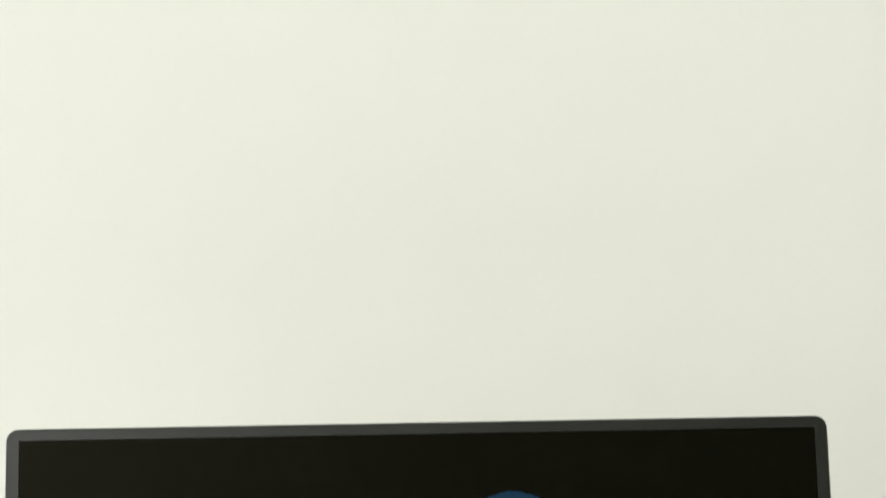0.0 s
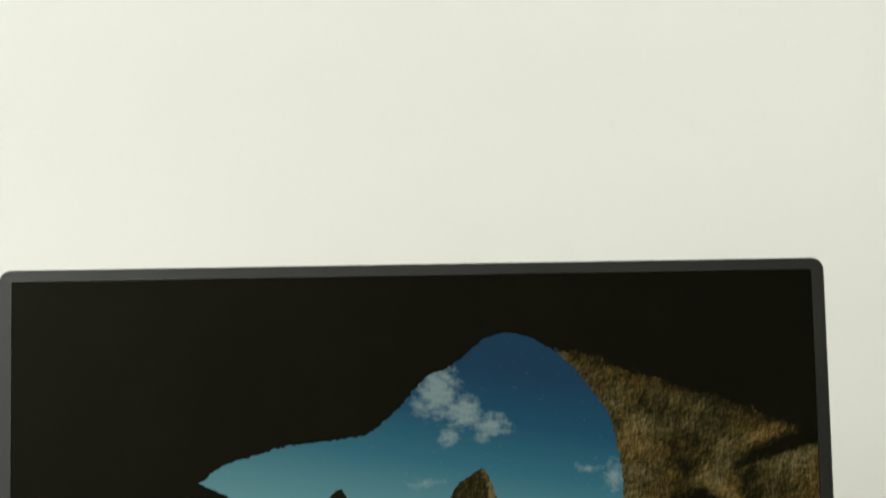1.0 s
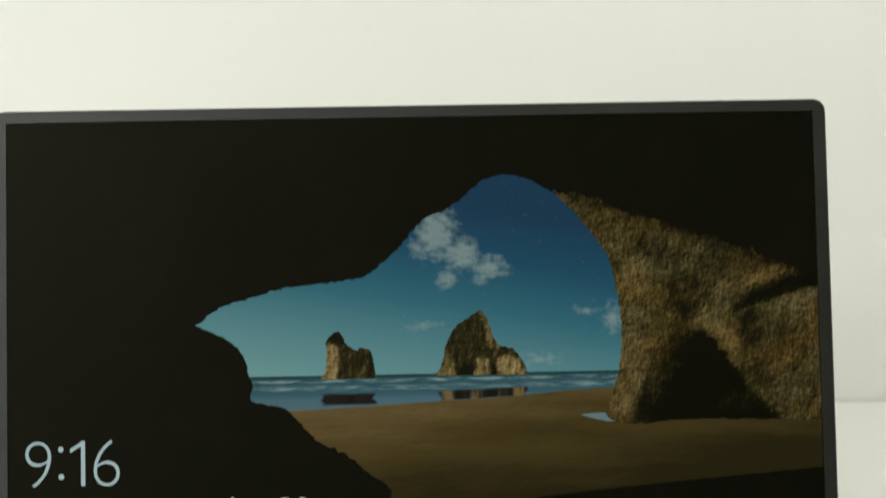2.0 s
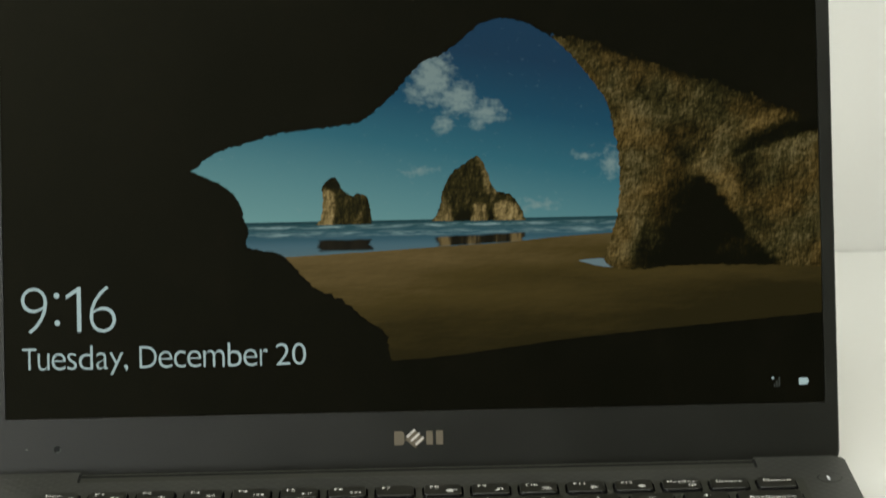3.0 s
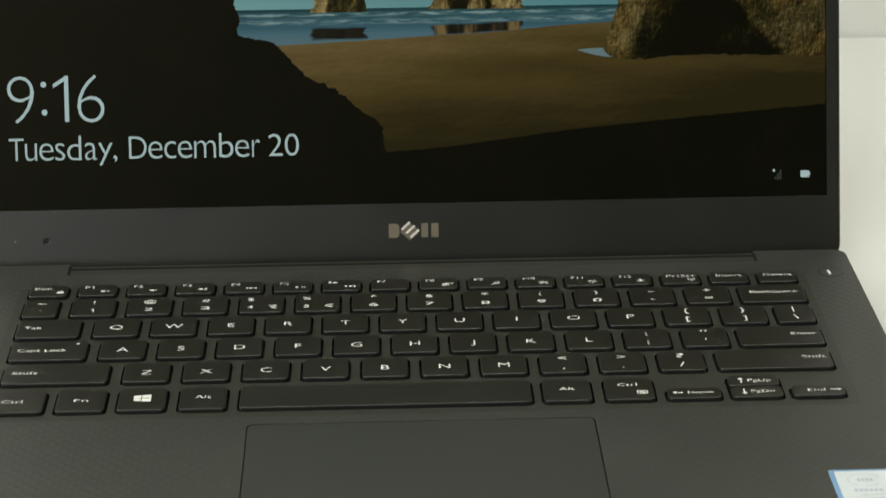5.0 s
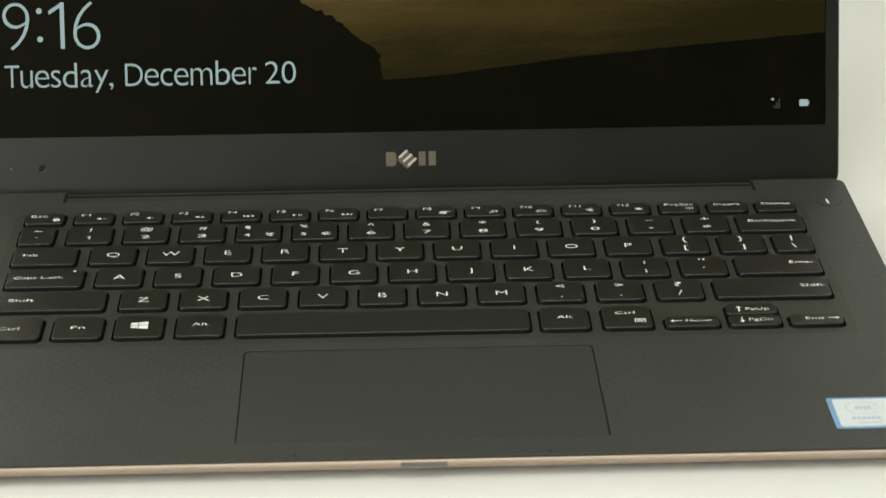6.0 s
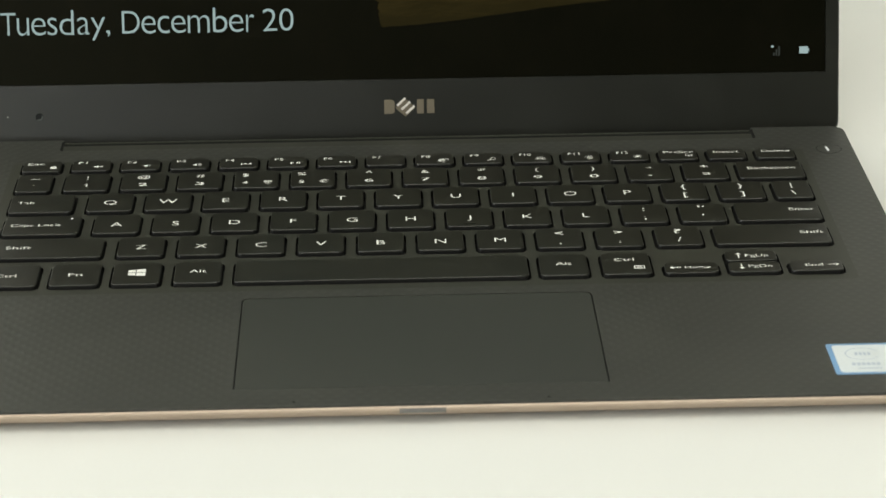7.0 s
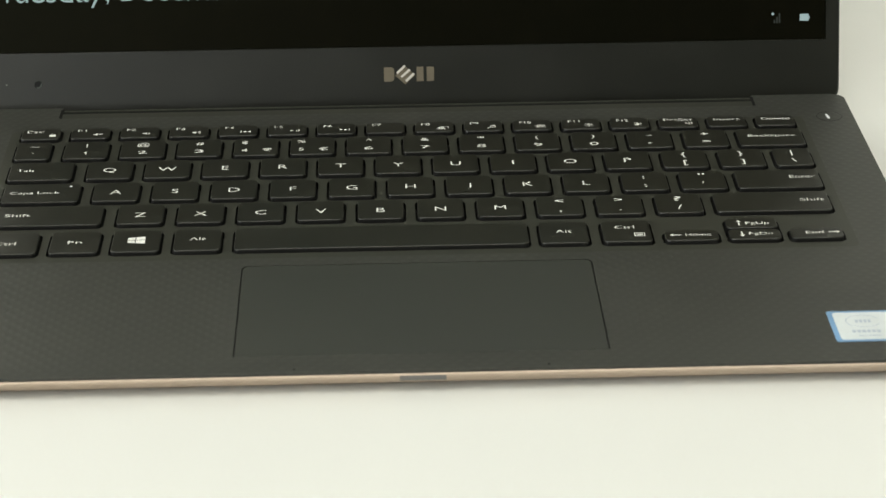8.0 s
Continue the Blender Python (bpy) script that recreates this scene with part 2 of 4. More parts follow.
def stack_colour(lit_areas, dark_areas):
    """A sea rock: mossy brown above, pale faces where the sun strikes, dark clefts; areas are (corners, softness, strength)."""
    def colour(ns, ls, co):
        wx, wy, _ = xyz(ns, ls, warped(ns, ls, co, 330.0, 0.0016))
        lumps, _ = relief(ns, ls, co, 300.0, (0.0011, -0.0007), 5.0, 0.6, (0.75, 1.35, 1.0))
        grain, patch = relief(ns, ls, co, 900.0, (0.0004, -0.0003), 4.0, 0.65, (0.8, 1.3, 1.0))
        f = math_node(ns, ls, "ADD", math_node(ns, ls, "MULTIPLY", lumps, 0.85), math_node(ns, ls, "MULTIPLY", grain, 0.40))
        f = math_node(ns, ls, "ADD", f, math_node(ns, ls, "ADD", math_node(ns, ls, "MULTIPLY", patch, 0.42), -0.01))
        for sign, areas in ((1, lit_areas), (-1, dark_areas)):
            for corners, soft, k in areas:
                f = math_node(ns, ls, "ADD", f, math_node(ns, ls, "MULTIPLY", soft_area(ns, ls, wx, wy, corners, (soft,) * len(corners)), sign * k))
        return ramp(ns, ls, f, [(0.06, (0.0035, 0.0032, 0.0010)), (0.28, (0.021, 0.0170, 0.0045)), (0.48, (0.075, 0.055, 0.018)), (0.72, (0.215, 0.158, 0.062)), (0.95, (0.34, 0.27, 0.125))])
    return colour


M_DECK = carbon_surface()
M_BEZEL = surface("matt_black_lid_plastic", (0.0058, 0.0064, 0.0035), 0.34, fine=3500, broad=34, vary=0.22, bump=0.12, spec=0.50)
M_LIP = surface("rubber_lid_lip", (0.030, 0.034, 0.030), 0.6, fine=3000, broad=30, bump=0.1)
M_CHAMPAGNE = surface("champagne_anodised_metal", (0.48, 0.385, 0.30), 0.52, 0.5, fine=4000, broad=25, vary=0.06, bump=0.08)
M_KEY = surface("black_key_plastic", (0.0136, 0.0136, 0.0088), 0.40, fine=4500, broad=60, vary=0.15, bump=0.18, spec=0.39)
# bevels lighter and glossier than the key tops, to paint in their highlight
M_KEY_EDGE = surface("highlight_key_edge", (0.017, 0.017, 0.013), 0.30, fine=4500, broad=60, vary=0.2, bump=0.1, spec=0.36)
M_TRAY = surface("matt_keyboard_lattice", (0.0300, 0.0306, 0.0222), 0.48, fine=3200, broad=30, vary=0.12, bump=0.2, spec=0.35)
# near-black put on key skirts, well sides and gap strips for their shade
M_RECESS_SHADE = surface("black_recess_shade", (0.0045, 0.0045, 0.0038), 0.8, bump=0.0, spec=0.25)
M_INK = surface("white_key_print", (0.78, 0.78, 0.72), 0.6, fine=6000, broad=300, vary=0.12, bump=0.0)
M_PAD = surface("smooth_touchpad_glass", (0.0300, 0.0315, 0.0252), 0.40, fine=3800, broad=16, vary=0.08, bump=0.06)
M_PANEL = surface("matt_display_panel", (0.0018, 0.0019, 0.0010), 0.32, fine=5000, broad=20, vary=0.2, bump=0.03, spec=0.066)
M_LENS = surface("webcam_glass", (0.004, 0.004, 0.004), 0.35, bump=0.0, spec=0.15)
M_BADGE = surface("dull_bronze_badge_metal", (0.14, 0.118, 0.08), 0.55, 0.3, vary=0.1, bump=0.05)
M_BADGE_BRIGHT = surface("bright_badge_metal", (0.80, 0.76, 0.70), 0.35, 0.7, bump=0.0)
M_STEEL = surface("grey_metal_latch", (0.15, 0.145, 0.135), 0.55, 0.2, bump=0.05)
M_RUBBER = surface("black_rubber", (0.02, 0.02, 0.02), 0.8)
M_STICK_BLUE = surface("blue_sticker_foil", (0.16, 0.31, 0.50), 0.35, fine=2000, broad=90, vary=0.15, bump=0.02)
M_STICK_WHITE = surface("silver_white_sticker_foil", (0.62, 0.66, 0.66), 0.35, fine=2000, broad=120, vary=0.08, bump=0.02)
M_STICK_PRINT = surface("pale_blue_sticker_print", (0.40, 0.46, 0.53), 0.4, bump=0.0)
M_TABLE = surface("white_laminate_tabletop", (0.738, 0.738, 0.694), 0.42, fine=900, broad=3, vary=0.012, rough_vary=0.03, bump=0.05, bump_dist=0.0001)
M_TABLE_LEG = surface("white_painted_steel", (0.75, 0.75, 0.73), 0.45, fine=800)
M_WALL = surface("cream_white_painted_wall", (0.745, 0.745, 0.703), 0.85, fine=420, broad=2.2, vary=0.015, rough_vary=0.03, bump=0.12, bump_dist=0.0004)
# unseen south wall, made dark so that the lid reflects little
M_WALL_DARK = surface("darkened_unseen_wall", (0.10, 0.10, 0.095), 0.85, fine=420, broad=2.2, vary=0.06, bump=0.12, bump_dist=0.0004)
M_CEILING = surface("white_ceiling_paint", (0.82, 0.82, 0.80), 0.9, fine=300, broad=2, vary=0.02, bump=0.1, bump_dist=0.0004)
M_FLOOR = surface("grey_brown_floor", (0.33, 0.30, 0.26), 0.5, fine=90, broad=2, vary=0.15, bump=0.1, bump_dist=0.0005)
M_FRAME = surface("white_window_frame", (0.8, 0.8, 0.78), 0.4, fine=400)
M_WHITE_LIGHT = lit_pixels("white_key_light", lambda ns, ls, co: (0.75, 0.76, 0.72))
M_SKY = lit_pixels("picture_sky", sky_colour)
M_SEA = lit_pixels("picture_sea", sea_colour)
M_SAND = lit_pixels("picture_sand", sand_colour)
# dark hollows of the pictured arch: place, half width, half height, turn, depth
HOLLOWS = [(0.838, 0.600, 0.030, 0.060, 10, 0.6), (0.828, 0.535, 0.018, 0.055, -10, 0.5), (0.912, 0.505, 0.016, 0.060, -14, 0.9), (0.925, 0.395, 0.016, 0.055, 25, 0.6),
           (0.779, 0.345, 0.012, 0.050, -8, 0.5), (0.955, 0.500, 0.030, 0.040, 20, 0.3), (0.800, 0.690, 0.030, 0.030, -20, 0.5), (0.870, 0.665, 0.025, 0.025, -10, 0.5)]
LIT = [(0.765, 0.520, 0.026, 0.170, 0, 0.30), (0.755, 0.400, 0.022, 0.090, 0, 0.50), (0.780, 0.640, 0.030, 0.060, 0, 0.25), (0.975, 0.555, 0.040, 0.050, 8, 0.35), (0.897, 0.350, 0.034, 0.036, 0, 1.5), (0.880, 0.590, 0.014, 0.050, 0, 0.3)]


def arch_colour(ns, ls, co):
    moved = warped(ns, ls, co, 150.0, 0.0050)
    wx, wy, _ = xyz(ns, ls, warped(ns, ls, co, 210.0, 0.0022))
    boulders, _ = relief(ns, ls, co, 95.0, (0.0030, -0.0022), 4.0, 0.55)
    lumps, _ = relief(ns, ls, co, 260.0, (0.0012, -0.0009), 5.0, 0.62, (0.8, 1.25, 1.0))
    grain, patch = relief(ns, ls, co, 700.0, (0.0005, -0.0004), 5.0, 0.7, (0.75, 1.3, 1.0))
    f = math_node(ns, ls, "ADD", math_node(ns, ls, "MULTIPLY", boulders, 0.34), math_node(ns, ls, "MULTIPLY", lumps, 0.42))
    f = math_node(ns, ls, "ADD", f, math_node(ns, ls, "MULTIPLY", grain, 0.60))
    f = math_node(ns, ls, "ADD", f, math_node(ns, ls, "ADD", math_node(ns, ls, "MULTIPLY", patch, 0.45), 0.27))
    pits, tone = (node(ns, "ShaderNodeTexNoise", Scale=k, Detail=6.0, Roughness=r) for k, r in ((210.0, 0.7), (60.0, 0.55)))
    ls.new(stretched(ns, ls, moved, (0.75, 1.2, 1.0)), pits.inputs["Vector"])
    ls.new(co, tone.inputs["Vector"])
    f = math_node(ns, ls, "ADD", f, math_node(ns, ls, "MULTIPLY", math_node(ns, ls, "SUBTRACT", pits.outputs[0], 0.48), 0.75))
    for spots, sign in ((HOLLOWS, -1), (LIT, 1)):
        for s, r, a, b, turn, k in spots:
            mp = ns.new("ShaderNodeMapping")
            mp.vector_type = "TEXTURE"
            mp.inputs["Location"].default_value, mp.inputs["Rotation"].default_value, mp.inputs["Scale"].default_value = (s * SCREEN_W, r * SCREEN_H, 0), (0, 0, radians(turn)), (a * SCREEN_W * 1.2, b * SCREEN_H * 1.2, 1)
            ls.new(moved, mp.inputs["Vector"])
            v = ns.new("ShaderNodeVectorMath")
            v.operation = "LENGTH"
            ls.new(mp.outputs[0], v.inputs[0])
            m = math_node(ns, ls, "MULTIPLY", math_node(ns, ls, "MULTIPLY", math_node(ns, ls, "SUBTRACT", 1.0, v.outputs["Value"]), 1.9, clamp=True), sign * 0.22 * k)
            f = math_node(ns, ls, "ADD", f, m)
    areas = [([(0.772, 0.300), (0.950, 0.300), (0.852, 0.512), (0.826, 0.500)], (0.0020, 0.0030, 0.0040, 0.0140), -0.42),  # the cave under the ridge
             ([(0.795, 0.312), (0.935, 0.312), (0.862, 0.492), (0.850, 0.480)], (0.0020, 0.0025, 0.0030, 0.0070), -0.22),
             ([(0.845, 0.535), (0.893, 0.452), (0.909, 0.470), (0.858, 0.568)], (0.0025, 0.0030, 0.0040, 0.0030), 0.14),  # the ridge
             ([(0.893, 0.548), (1.010, 0.612), (1.010, 0.640), (0.960, 0.628), (0.905, 0.585)], (0.0018, 0.002, 0.0040, 0.0045, 0.0050), -0.40),  # the cleft above it
             ([(0.890, 0.585), (0.930, 0.612), (0.975, 0.638), (0.966, 0.652), (0.900, 0.618)], (0.0030, 0.0030, 0.0030, 0.0050, 0.0050), 0.13),
             ([(1.010, 0.585), (1.010, 0.900), (0.690, 0.900), (0.690, 0.805), (0.800, 0.722), (0.900, 0.672)], (0.002, 0.002, 0.002, 0.0100, 0.0130, 0.0150), -0.42)]  # dim under the roof
    for corners, softs, k in areas:
        f = math_node(ns, ls, "ADD", f, math_node(ns, ls, "MULTIPLY", soft_area(ns, ls, wx, wy, corners, softs), k))
    olive = ramp(ns, ls, f, [(0.16, (0.0010, 0.0009, 0.0002)), (0.34, (0.0092, 0.0078, 0.0020)), (0.54, (0.037, 0.0300, 0.0092)), (0.80, (0.125, 0.098, 0.040))])
    rust = ramp(ns, ls, f, [(0.16, (0.0010, 0.0008, 0.0002)), (0.34, (0.0110, 0.0074, 0.0015)), (0.54, (0.044, 0.0280, 0.0066)), (0.80, (0.130, 0.088, 0.026))])
    return mix(ns, ls, math_node(ns, ls, "MULTIPLY", math_node(ns, ls, "SUBTRACT", tone.outputs[0], 0.40), 5.0, clamp=True), olive, rust)


M_ARCH = lit_pixels("picture_arch_rock", arch_colour)
M_STACK_SMALL = lit_pixels("picture_small_sea_rock", stack_colour([([(0.380, 0.405), (0.404, 0.405), (0.406, 0.485), (0.392, 0.500)], 0.0018, 0.42), ([(0.425, 0.408), (0.447, 0.408), (0.445, 0.440), (0.425, 0.440)], 0.004, 0.08)], [([(0.388, 0.492), (0.425, 0.492), (0.425, 0.540), (0.388, 0.540)], 0.003, 0.16), ([(0.440, 0.408), (0.456, 0.408), (0.456, 0.49), (0.444, 0.49)], 0.003, 0.12)]))
M_STACK_GREAT = lit_pixels("picture_great_sea_rock", stack_colour([([(0.519, 0.408), (0.550, 0.408), (0.548, 0.440), (0.540, 0.470)], 0.0022, 0.30), ([(0.572, 0.408), (0.592, 0.408), (0.590, 0.455), (0.573, 0.455)], 0.0016, 0.34), ([(0.600, 0.408), (0.640, 0.408), (0.625, 0.458), (0.600, 0.458)], 0.0016, 0.42), ([(0.5905, 0.470), (0.606, 0.478), (0.590, 0.550), (0.580, 0.562)], 0.0014, 0.26)], [([(0.552, 0.405), (0.570, 0.405), (0.570, 0.440), (0.556, 0.440)], 0.0016, 0.24), ([(0.593, 0.405), (0.599, 0.405), (0.599, 0.440), (0.594, 0.440)], 0.0010, 0.25)]))
M_PUDDLE = lit_pixels("picture_puddle", lambda ns, ls, co: (0.10, 0.15, 0.16))
M_CAVE = lit_pixels("picture_cave_dark", stone_colour((0.0004, 0.0004, 0.0001), (0.0010, 0.0009, 0.0004), (0.0024, 0.0020, 0.0010), 30.0, 120.0))
M_CLOCK = lit_pixels("lock_screen_text", lambda ns, ls, co: (0.33, 0.44, 0.435))
M_DIM = lit_pixels("dim_lock_screen_icon", lambda ns, ls, co: (0.035, 0.04, 0.035))


# ------------------------------------------------------------------ building helpers
def part(name, bm, material, parent, label="", m=None, smooth=False):
    me = bpy.data.meshes.new(name)
    bm.to_mesh(me)
    bm.free()
    me.materials.append(material)
    if smooth:
        me.shade_smooth()
    return hang(name, me, parent, label, m)


def hang(name, me, parent, label="", m=None):
    ob = new(name, me)
    ob.parent = parent
    ob.matrix_basis = m or Matrix()
    return tagged(ob, label) if label else ob


def slab(bm, x0, x1, y0, y1, z0, z1):
    vs = [bm.verts.new((x, y, z)) for z in (z0, z1) for x, y in ((x0, y0), (x1, y0), (x1, y1), (x0, y1))]
    for f in ((3, 2, 1, 0), (4, 5, 6, 7), (0, 1, 5, 4), (1, 2, 6, 5), (2, 3, 7, 6), (3, 0, 4, 7)):
        bm.faces.new([vs[i] for i in f])


def round_rect(x0, x1, y0, y1, r, n=3):
    """Outline of a rectangle with rounded corners, anticlockwise. r: one radius, or four (front left, front right, back right, back left)."""
    rs = r if isinstance(r, tuple) else (r,) * 4
    out = []
    for (cx, cy, sx, sy, a0), rr in zip(((x0, y0, 1, 1, 180), (x1, y0, -1, 1, 270), (x1, y1, -1, -1, 0), (x0, y1, 1, -1, 90)), rs):
        for i in range(n + 1):
            a = radians(a0 + 90 * i / n)
            out.append((cx + sx * rr + rr * math.cos(a), cy + sy * rr + rr * math.sin(a)))
    return out


def ring(bm, pts, z):
    return [bm.verts.new((x, y, z)) for x, y in pts]


def join_rings(bm, a, b):
    n = len(a)
    for i in range(n):
        bm.faces.new((a[i], a[(i + 1) % n], b[(i + 1) % n], b[i]))


def loft(levels, cap_bottom=True, cap_top=True):
    """A solid through outlines of equal count: a list of (outline, z), from below upwards."""
    bm = bmesh.new()
    rings = [ring(bm, p, z) for p, z in levels]
    for a, b in zip(rings, rings[1:]):
        join_rings(bm, a, b)
    if cap_bottom:
        bm.faces.new(rings[0][::-1])
    if cap_top:
        bm.faces.new(rings[-1])
    return bm


def holed_plate(outlines, z, depth):
    """A flat plate with holes: the first outline is the rim, the rest are holes; all edges go down by depth."""
    bm = bmesh.new()
    edges, loops = [], []
    for k, pts in enumerate(outlines):
        vs = ring(bm, pts, z)
        loops.append((k, vs))
        edges += [bm.edges.new((vs[i], vs[(i + 1) % len(vs)])) for i in range(len(vs))]
    bmesh.ops.triangle_fill(bm, edges=edges, use_beauty=True, normal=(0, 0, 1))
    for k, vs in loops:
        low = [bm.verts.new((v.co.x, v.co.y, z - depth)) for v in vs]
        join_rings(bm, low, vs) if k == 0 else join_rings(bm, vs, low)
    return bm


def flat(polys, z=0.0):
    bm = bmesh.new()
    for pts in polys:
        vs = ring(bm, pts, z)
        es = [bm.edges.new((vs[i], vs[(i + 1) % len(vs)])) for i in range(len(vs))]
        if len(vs) <= 4:
            bm.faces.new(vs)
        else:
            bmesh.ops.triangle_fill(bm, edges=es, use_beauty=True, normal=(0, 0, 1))
    bm.normal_update()
    for f in bm.faces:
        if f.normal.z < 0:
            f.normal_flip()
    return bm


def disc(cx, cy, r, n=16, ry=None):
    return [(cx + r * math.cos(2 * math.pi * i / n), cy + (ry or r) * math.sin(2 * math.pi * i / n)) for i in range(n)]


def rect(cx, cy, w, h):
    return [(cx - w / 2, cy - h / 2), (cx + w / 2, cy - h / 2), (cx + w / 2, cy + h / 2), (cx - w / 2, cy + h / 2)]


def bar(x0, y0, x1, y1, w):
    d = math.hypot(x1 - x0, y1 - y0)
    nx, ny = -(y1 - y0) / d * w / 2, (x1 - x0) / d * w / 2
    return [(x0 - nx, y0 - ny), (x1 - nx, y1 - ny), (x1 + nx, y1 + ny), (x0 + nx, y0 + ny)]


def arc(cx, cy, r, w, a0, a1, n=10, ry=None):
    """An arc band, as a run of quads."""
    out, k = [], (ry or r) / r
    for i in range(n):
        a, b = radians(a0 + (a1 - a0) * i / n), radians(a0 + (a1 - a0) * (i + 1) / n)
        out.append([(cx + q * math.cos(t), cy + q * k * math.sin(t)) for q, t in ((r - w / 2, a), (r + w / 2, a), (r + w / 2, b), (r - w / 2, b))])
    return out


def lettering(text, cap, width=None, wide=1.35, thin=0.0, spacing=1.0):
    """Flat letters of that cap height, centred across; as wide as given, or widened by a factor."""
    c = bpy.data.curves.new("letters", "FONT")
    c.body, c.size, c.align_x, c.resolution_u, c.offset, c.space_character = text, cap / 0.70, "CENTER", 4, thin * cap, spacing
    ob = new("letters", c)
    bpy.context.view_layer.update()
    me = bpy.data.meshes.new_from_object(ob.evaluated_get(bpy.context.evaluated_depsgraph_get()))
    bpy.data.objects.remove(ob)
    bpy.data.curves.remove(c)
    xs = [v.co.x for v in me.vertices]
    mid, span = (min(xs) + max(xs)) / 2, max(xs) - min(xs)
    k = width / span if width else wide
    for v in me.vertices:
        v.co.x, v.co.y = (v.co.x - mid) * k, v.co.y - cap / 2
    return me


# ------------------------------------------------------------------ room
def structure(name, bm, material, label, category):
    me = bpy.data.meshes.new(name)
    bm.to_mesh(me)
    bm.free()
    me.materials.append(material)
    return tagged(new(name, me), label, category, kind="structure")


def box_of(*spans):
    bm = bmesh.new()
    for s in spans:
        slab(bm, *s)
    return bm


TH = 0.12
structure("floor", box_of((ROOM_W, ROOM_E, ROOM_S, ROOM_N, FLOOR - TH, FLOOR)), M_FLOOR, "plain grey-brown floor under the table", "floor")
structure("ceiling", box_of((ROOM_W, ROOM_E, ROOM_S, ROOM_N, CEILING, CEILING + TH)), M_CEILING, "plain white painted ceiling", "ceiling")
structure("wall_north", box_of((ROOM_W, ROOM_E, ROOM_N, ROOM_N + TH, FLOOR - TH, CEILING + TH)), M_WALL, "plain cream white wall behind the table", "wall")
x0, x1, z0, z1 = ADDED_WIN
structure("wall_south", box_of((ROOM_W, x0, ROOM_S - TH, ROOM_S, FLOOR - TH, CEILING + TH), (x1, ROOM_E, ROOM_S - TH, ROOM_S, FLOOR - TH, CEILING + TH), (x0, x1, ROOM_S - TH, ROOM_S, FLOOR - TH, z0), (x0, x1, ROOM_S - TH, ROOM_S, z1, CEILING + TH)), M_WALL_DARK, "unseen dark grey wall with a window opening, darkened for lid reflections", "wall")
# frame of the unseen window added for the lid's left-hand sheen
win = structure("added_window", box_of((x0, x1, ROOM_S - 0.09, ROOM_S - 0.04, z0, z0 + 0.05), (x0, x1, ROOM_S - 0.09, ROOM_S - 0.04, z1 - 0.05, z1)), M_FRAME, "unseen white framed window added in the rear wall", "window")
for xx in (x0, x1 - 0.05):
    part("window_frame", box_of((xx, xx + 0.05, ROOM_S - 0.09, ROOM_S - 0.04, z0 + 0.05, z1 - 0.05)), M_FRAME, win)
structure("wall_east", box_of((ROOM_E, ROOM_E + TH, ROOM_S - TH, ROOM_N + TH, FLOOR - TH, CEILING + TH)), M_WALL, "plain cream white wall", "wall")
y0, y1, z0, z1 = WIN
structure("wall_west", box_of((ROOM_W - TH, ROOM_W, ROOM_S - TH, y0, FLOOR - TH, CEILING + TH), (ROOM_W - TH, ROOM_W, y1, ROOM_N + TH, FLOOR - TH, CEILING + TH),
                              (ROOM_W - TH, ROOM_W, y0, y1, FLOOR - TH, z0), (ROOM_W - TH, ROOM_W, y0, y1, z1, CEILING + TH)), M_WALL, "plain cream white wall with a window opening", "wall")
win = structure("window_1", box_of((ROOM_W - 0.09, ROOM_W - 0.04, y0, y1, z0, z0 + 0.05), (ROOM_W - 0.09, ROOM_W - 0.04, y0, y1, z1 - 0.05, z1)), M_FRAME, "white framed window in the side wall", "window")
for yy in (y0, (y0 + y1) / 2 - 0.025, y1 - 0.05):
    part("window_frame", box_of((ROOM_W - 0.09, ROOM_W - 0.04, yy, yy + 0.05, z0 + 0.05, z1 - 0.05)), M_FRAME, win)

# unseen housing, added at each of the two overhead lights
lamp = tagged(new("added_ceiling_lamp"), "unseen square white lamp added on the ceiling", "lamp", group="ceiling lamps")
lamp.matrix_world = pose(LAMPS[0][0], LAMPS[0][1], CEILING)
part("housing", box_of((-0.6, 0.6, -0.6, 0.6, -0.08, 0)), M_FRAME, lamp)
copy_thing(lamp, pose(LAMPS[1][0], LAMPS[1][1], CEILING))

# ------------------------------------------------------------------ table
table = tagged(new("table"), "plain white table with a smooth matt top against the wall", "table")
table.location = (0, 0, FLOOR)
drop = pose(0, 0, -FLOOR)
top = loft([(round_rect(-0.95, 1.05, -0.75, ROOM_N - 0.001, 0.01), -0.028), (round_rect(-0.95, 1.05, -0.75, ROOM_N - 0.001, 0.01), -0.0015), (round_rect(-0.9485, 1.0485, -0.7485, ROOM_N - 0.002, 0.009), 0)])
part("tabletop", top, M_TABLE, table, m=drop)
for lx, ly in ((-0.88, -0.68), (0.98, -0.68), (-0.88, 0.4), (0.98, 0.4)):
    part("leg", loft([(round_rect(lx - 0.025, lx + 0.025, ly - 0.025, ly + 0.025, 0.006), FLOOR), (round_rect(lx - 0.025, lx + 0.025, ly - 0.025, ly + 0.025, 0.006), -0.028)]), M_TABLE_LEG, table, m=drop)

# ------------------------------------------------------------------ laptop: base
laptop = tagged(new("laptop"), "open dark grey laptop with champagne metal rim and lit lock screen", "laptop")
laptop.matrix_world = LAPTOP
MM = 0.001
HALF, BACK, SLOT_X, SLOT_Y = 0.152, 0.1901, 0.1198, 0.1809
KB = (-0.1345, 0.1345, 0.0704, 0.1705)  # keyboard tray
PAD = (-0.0524, 0.0524, 0.0096, 0.0655)


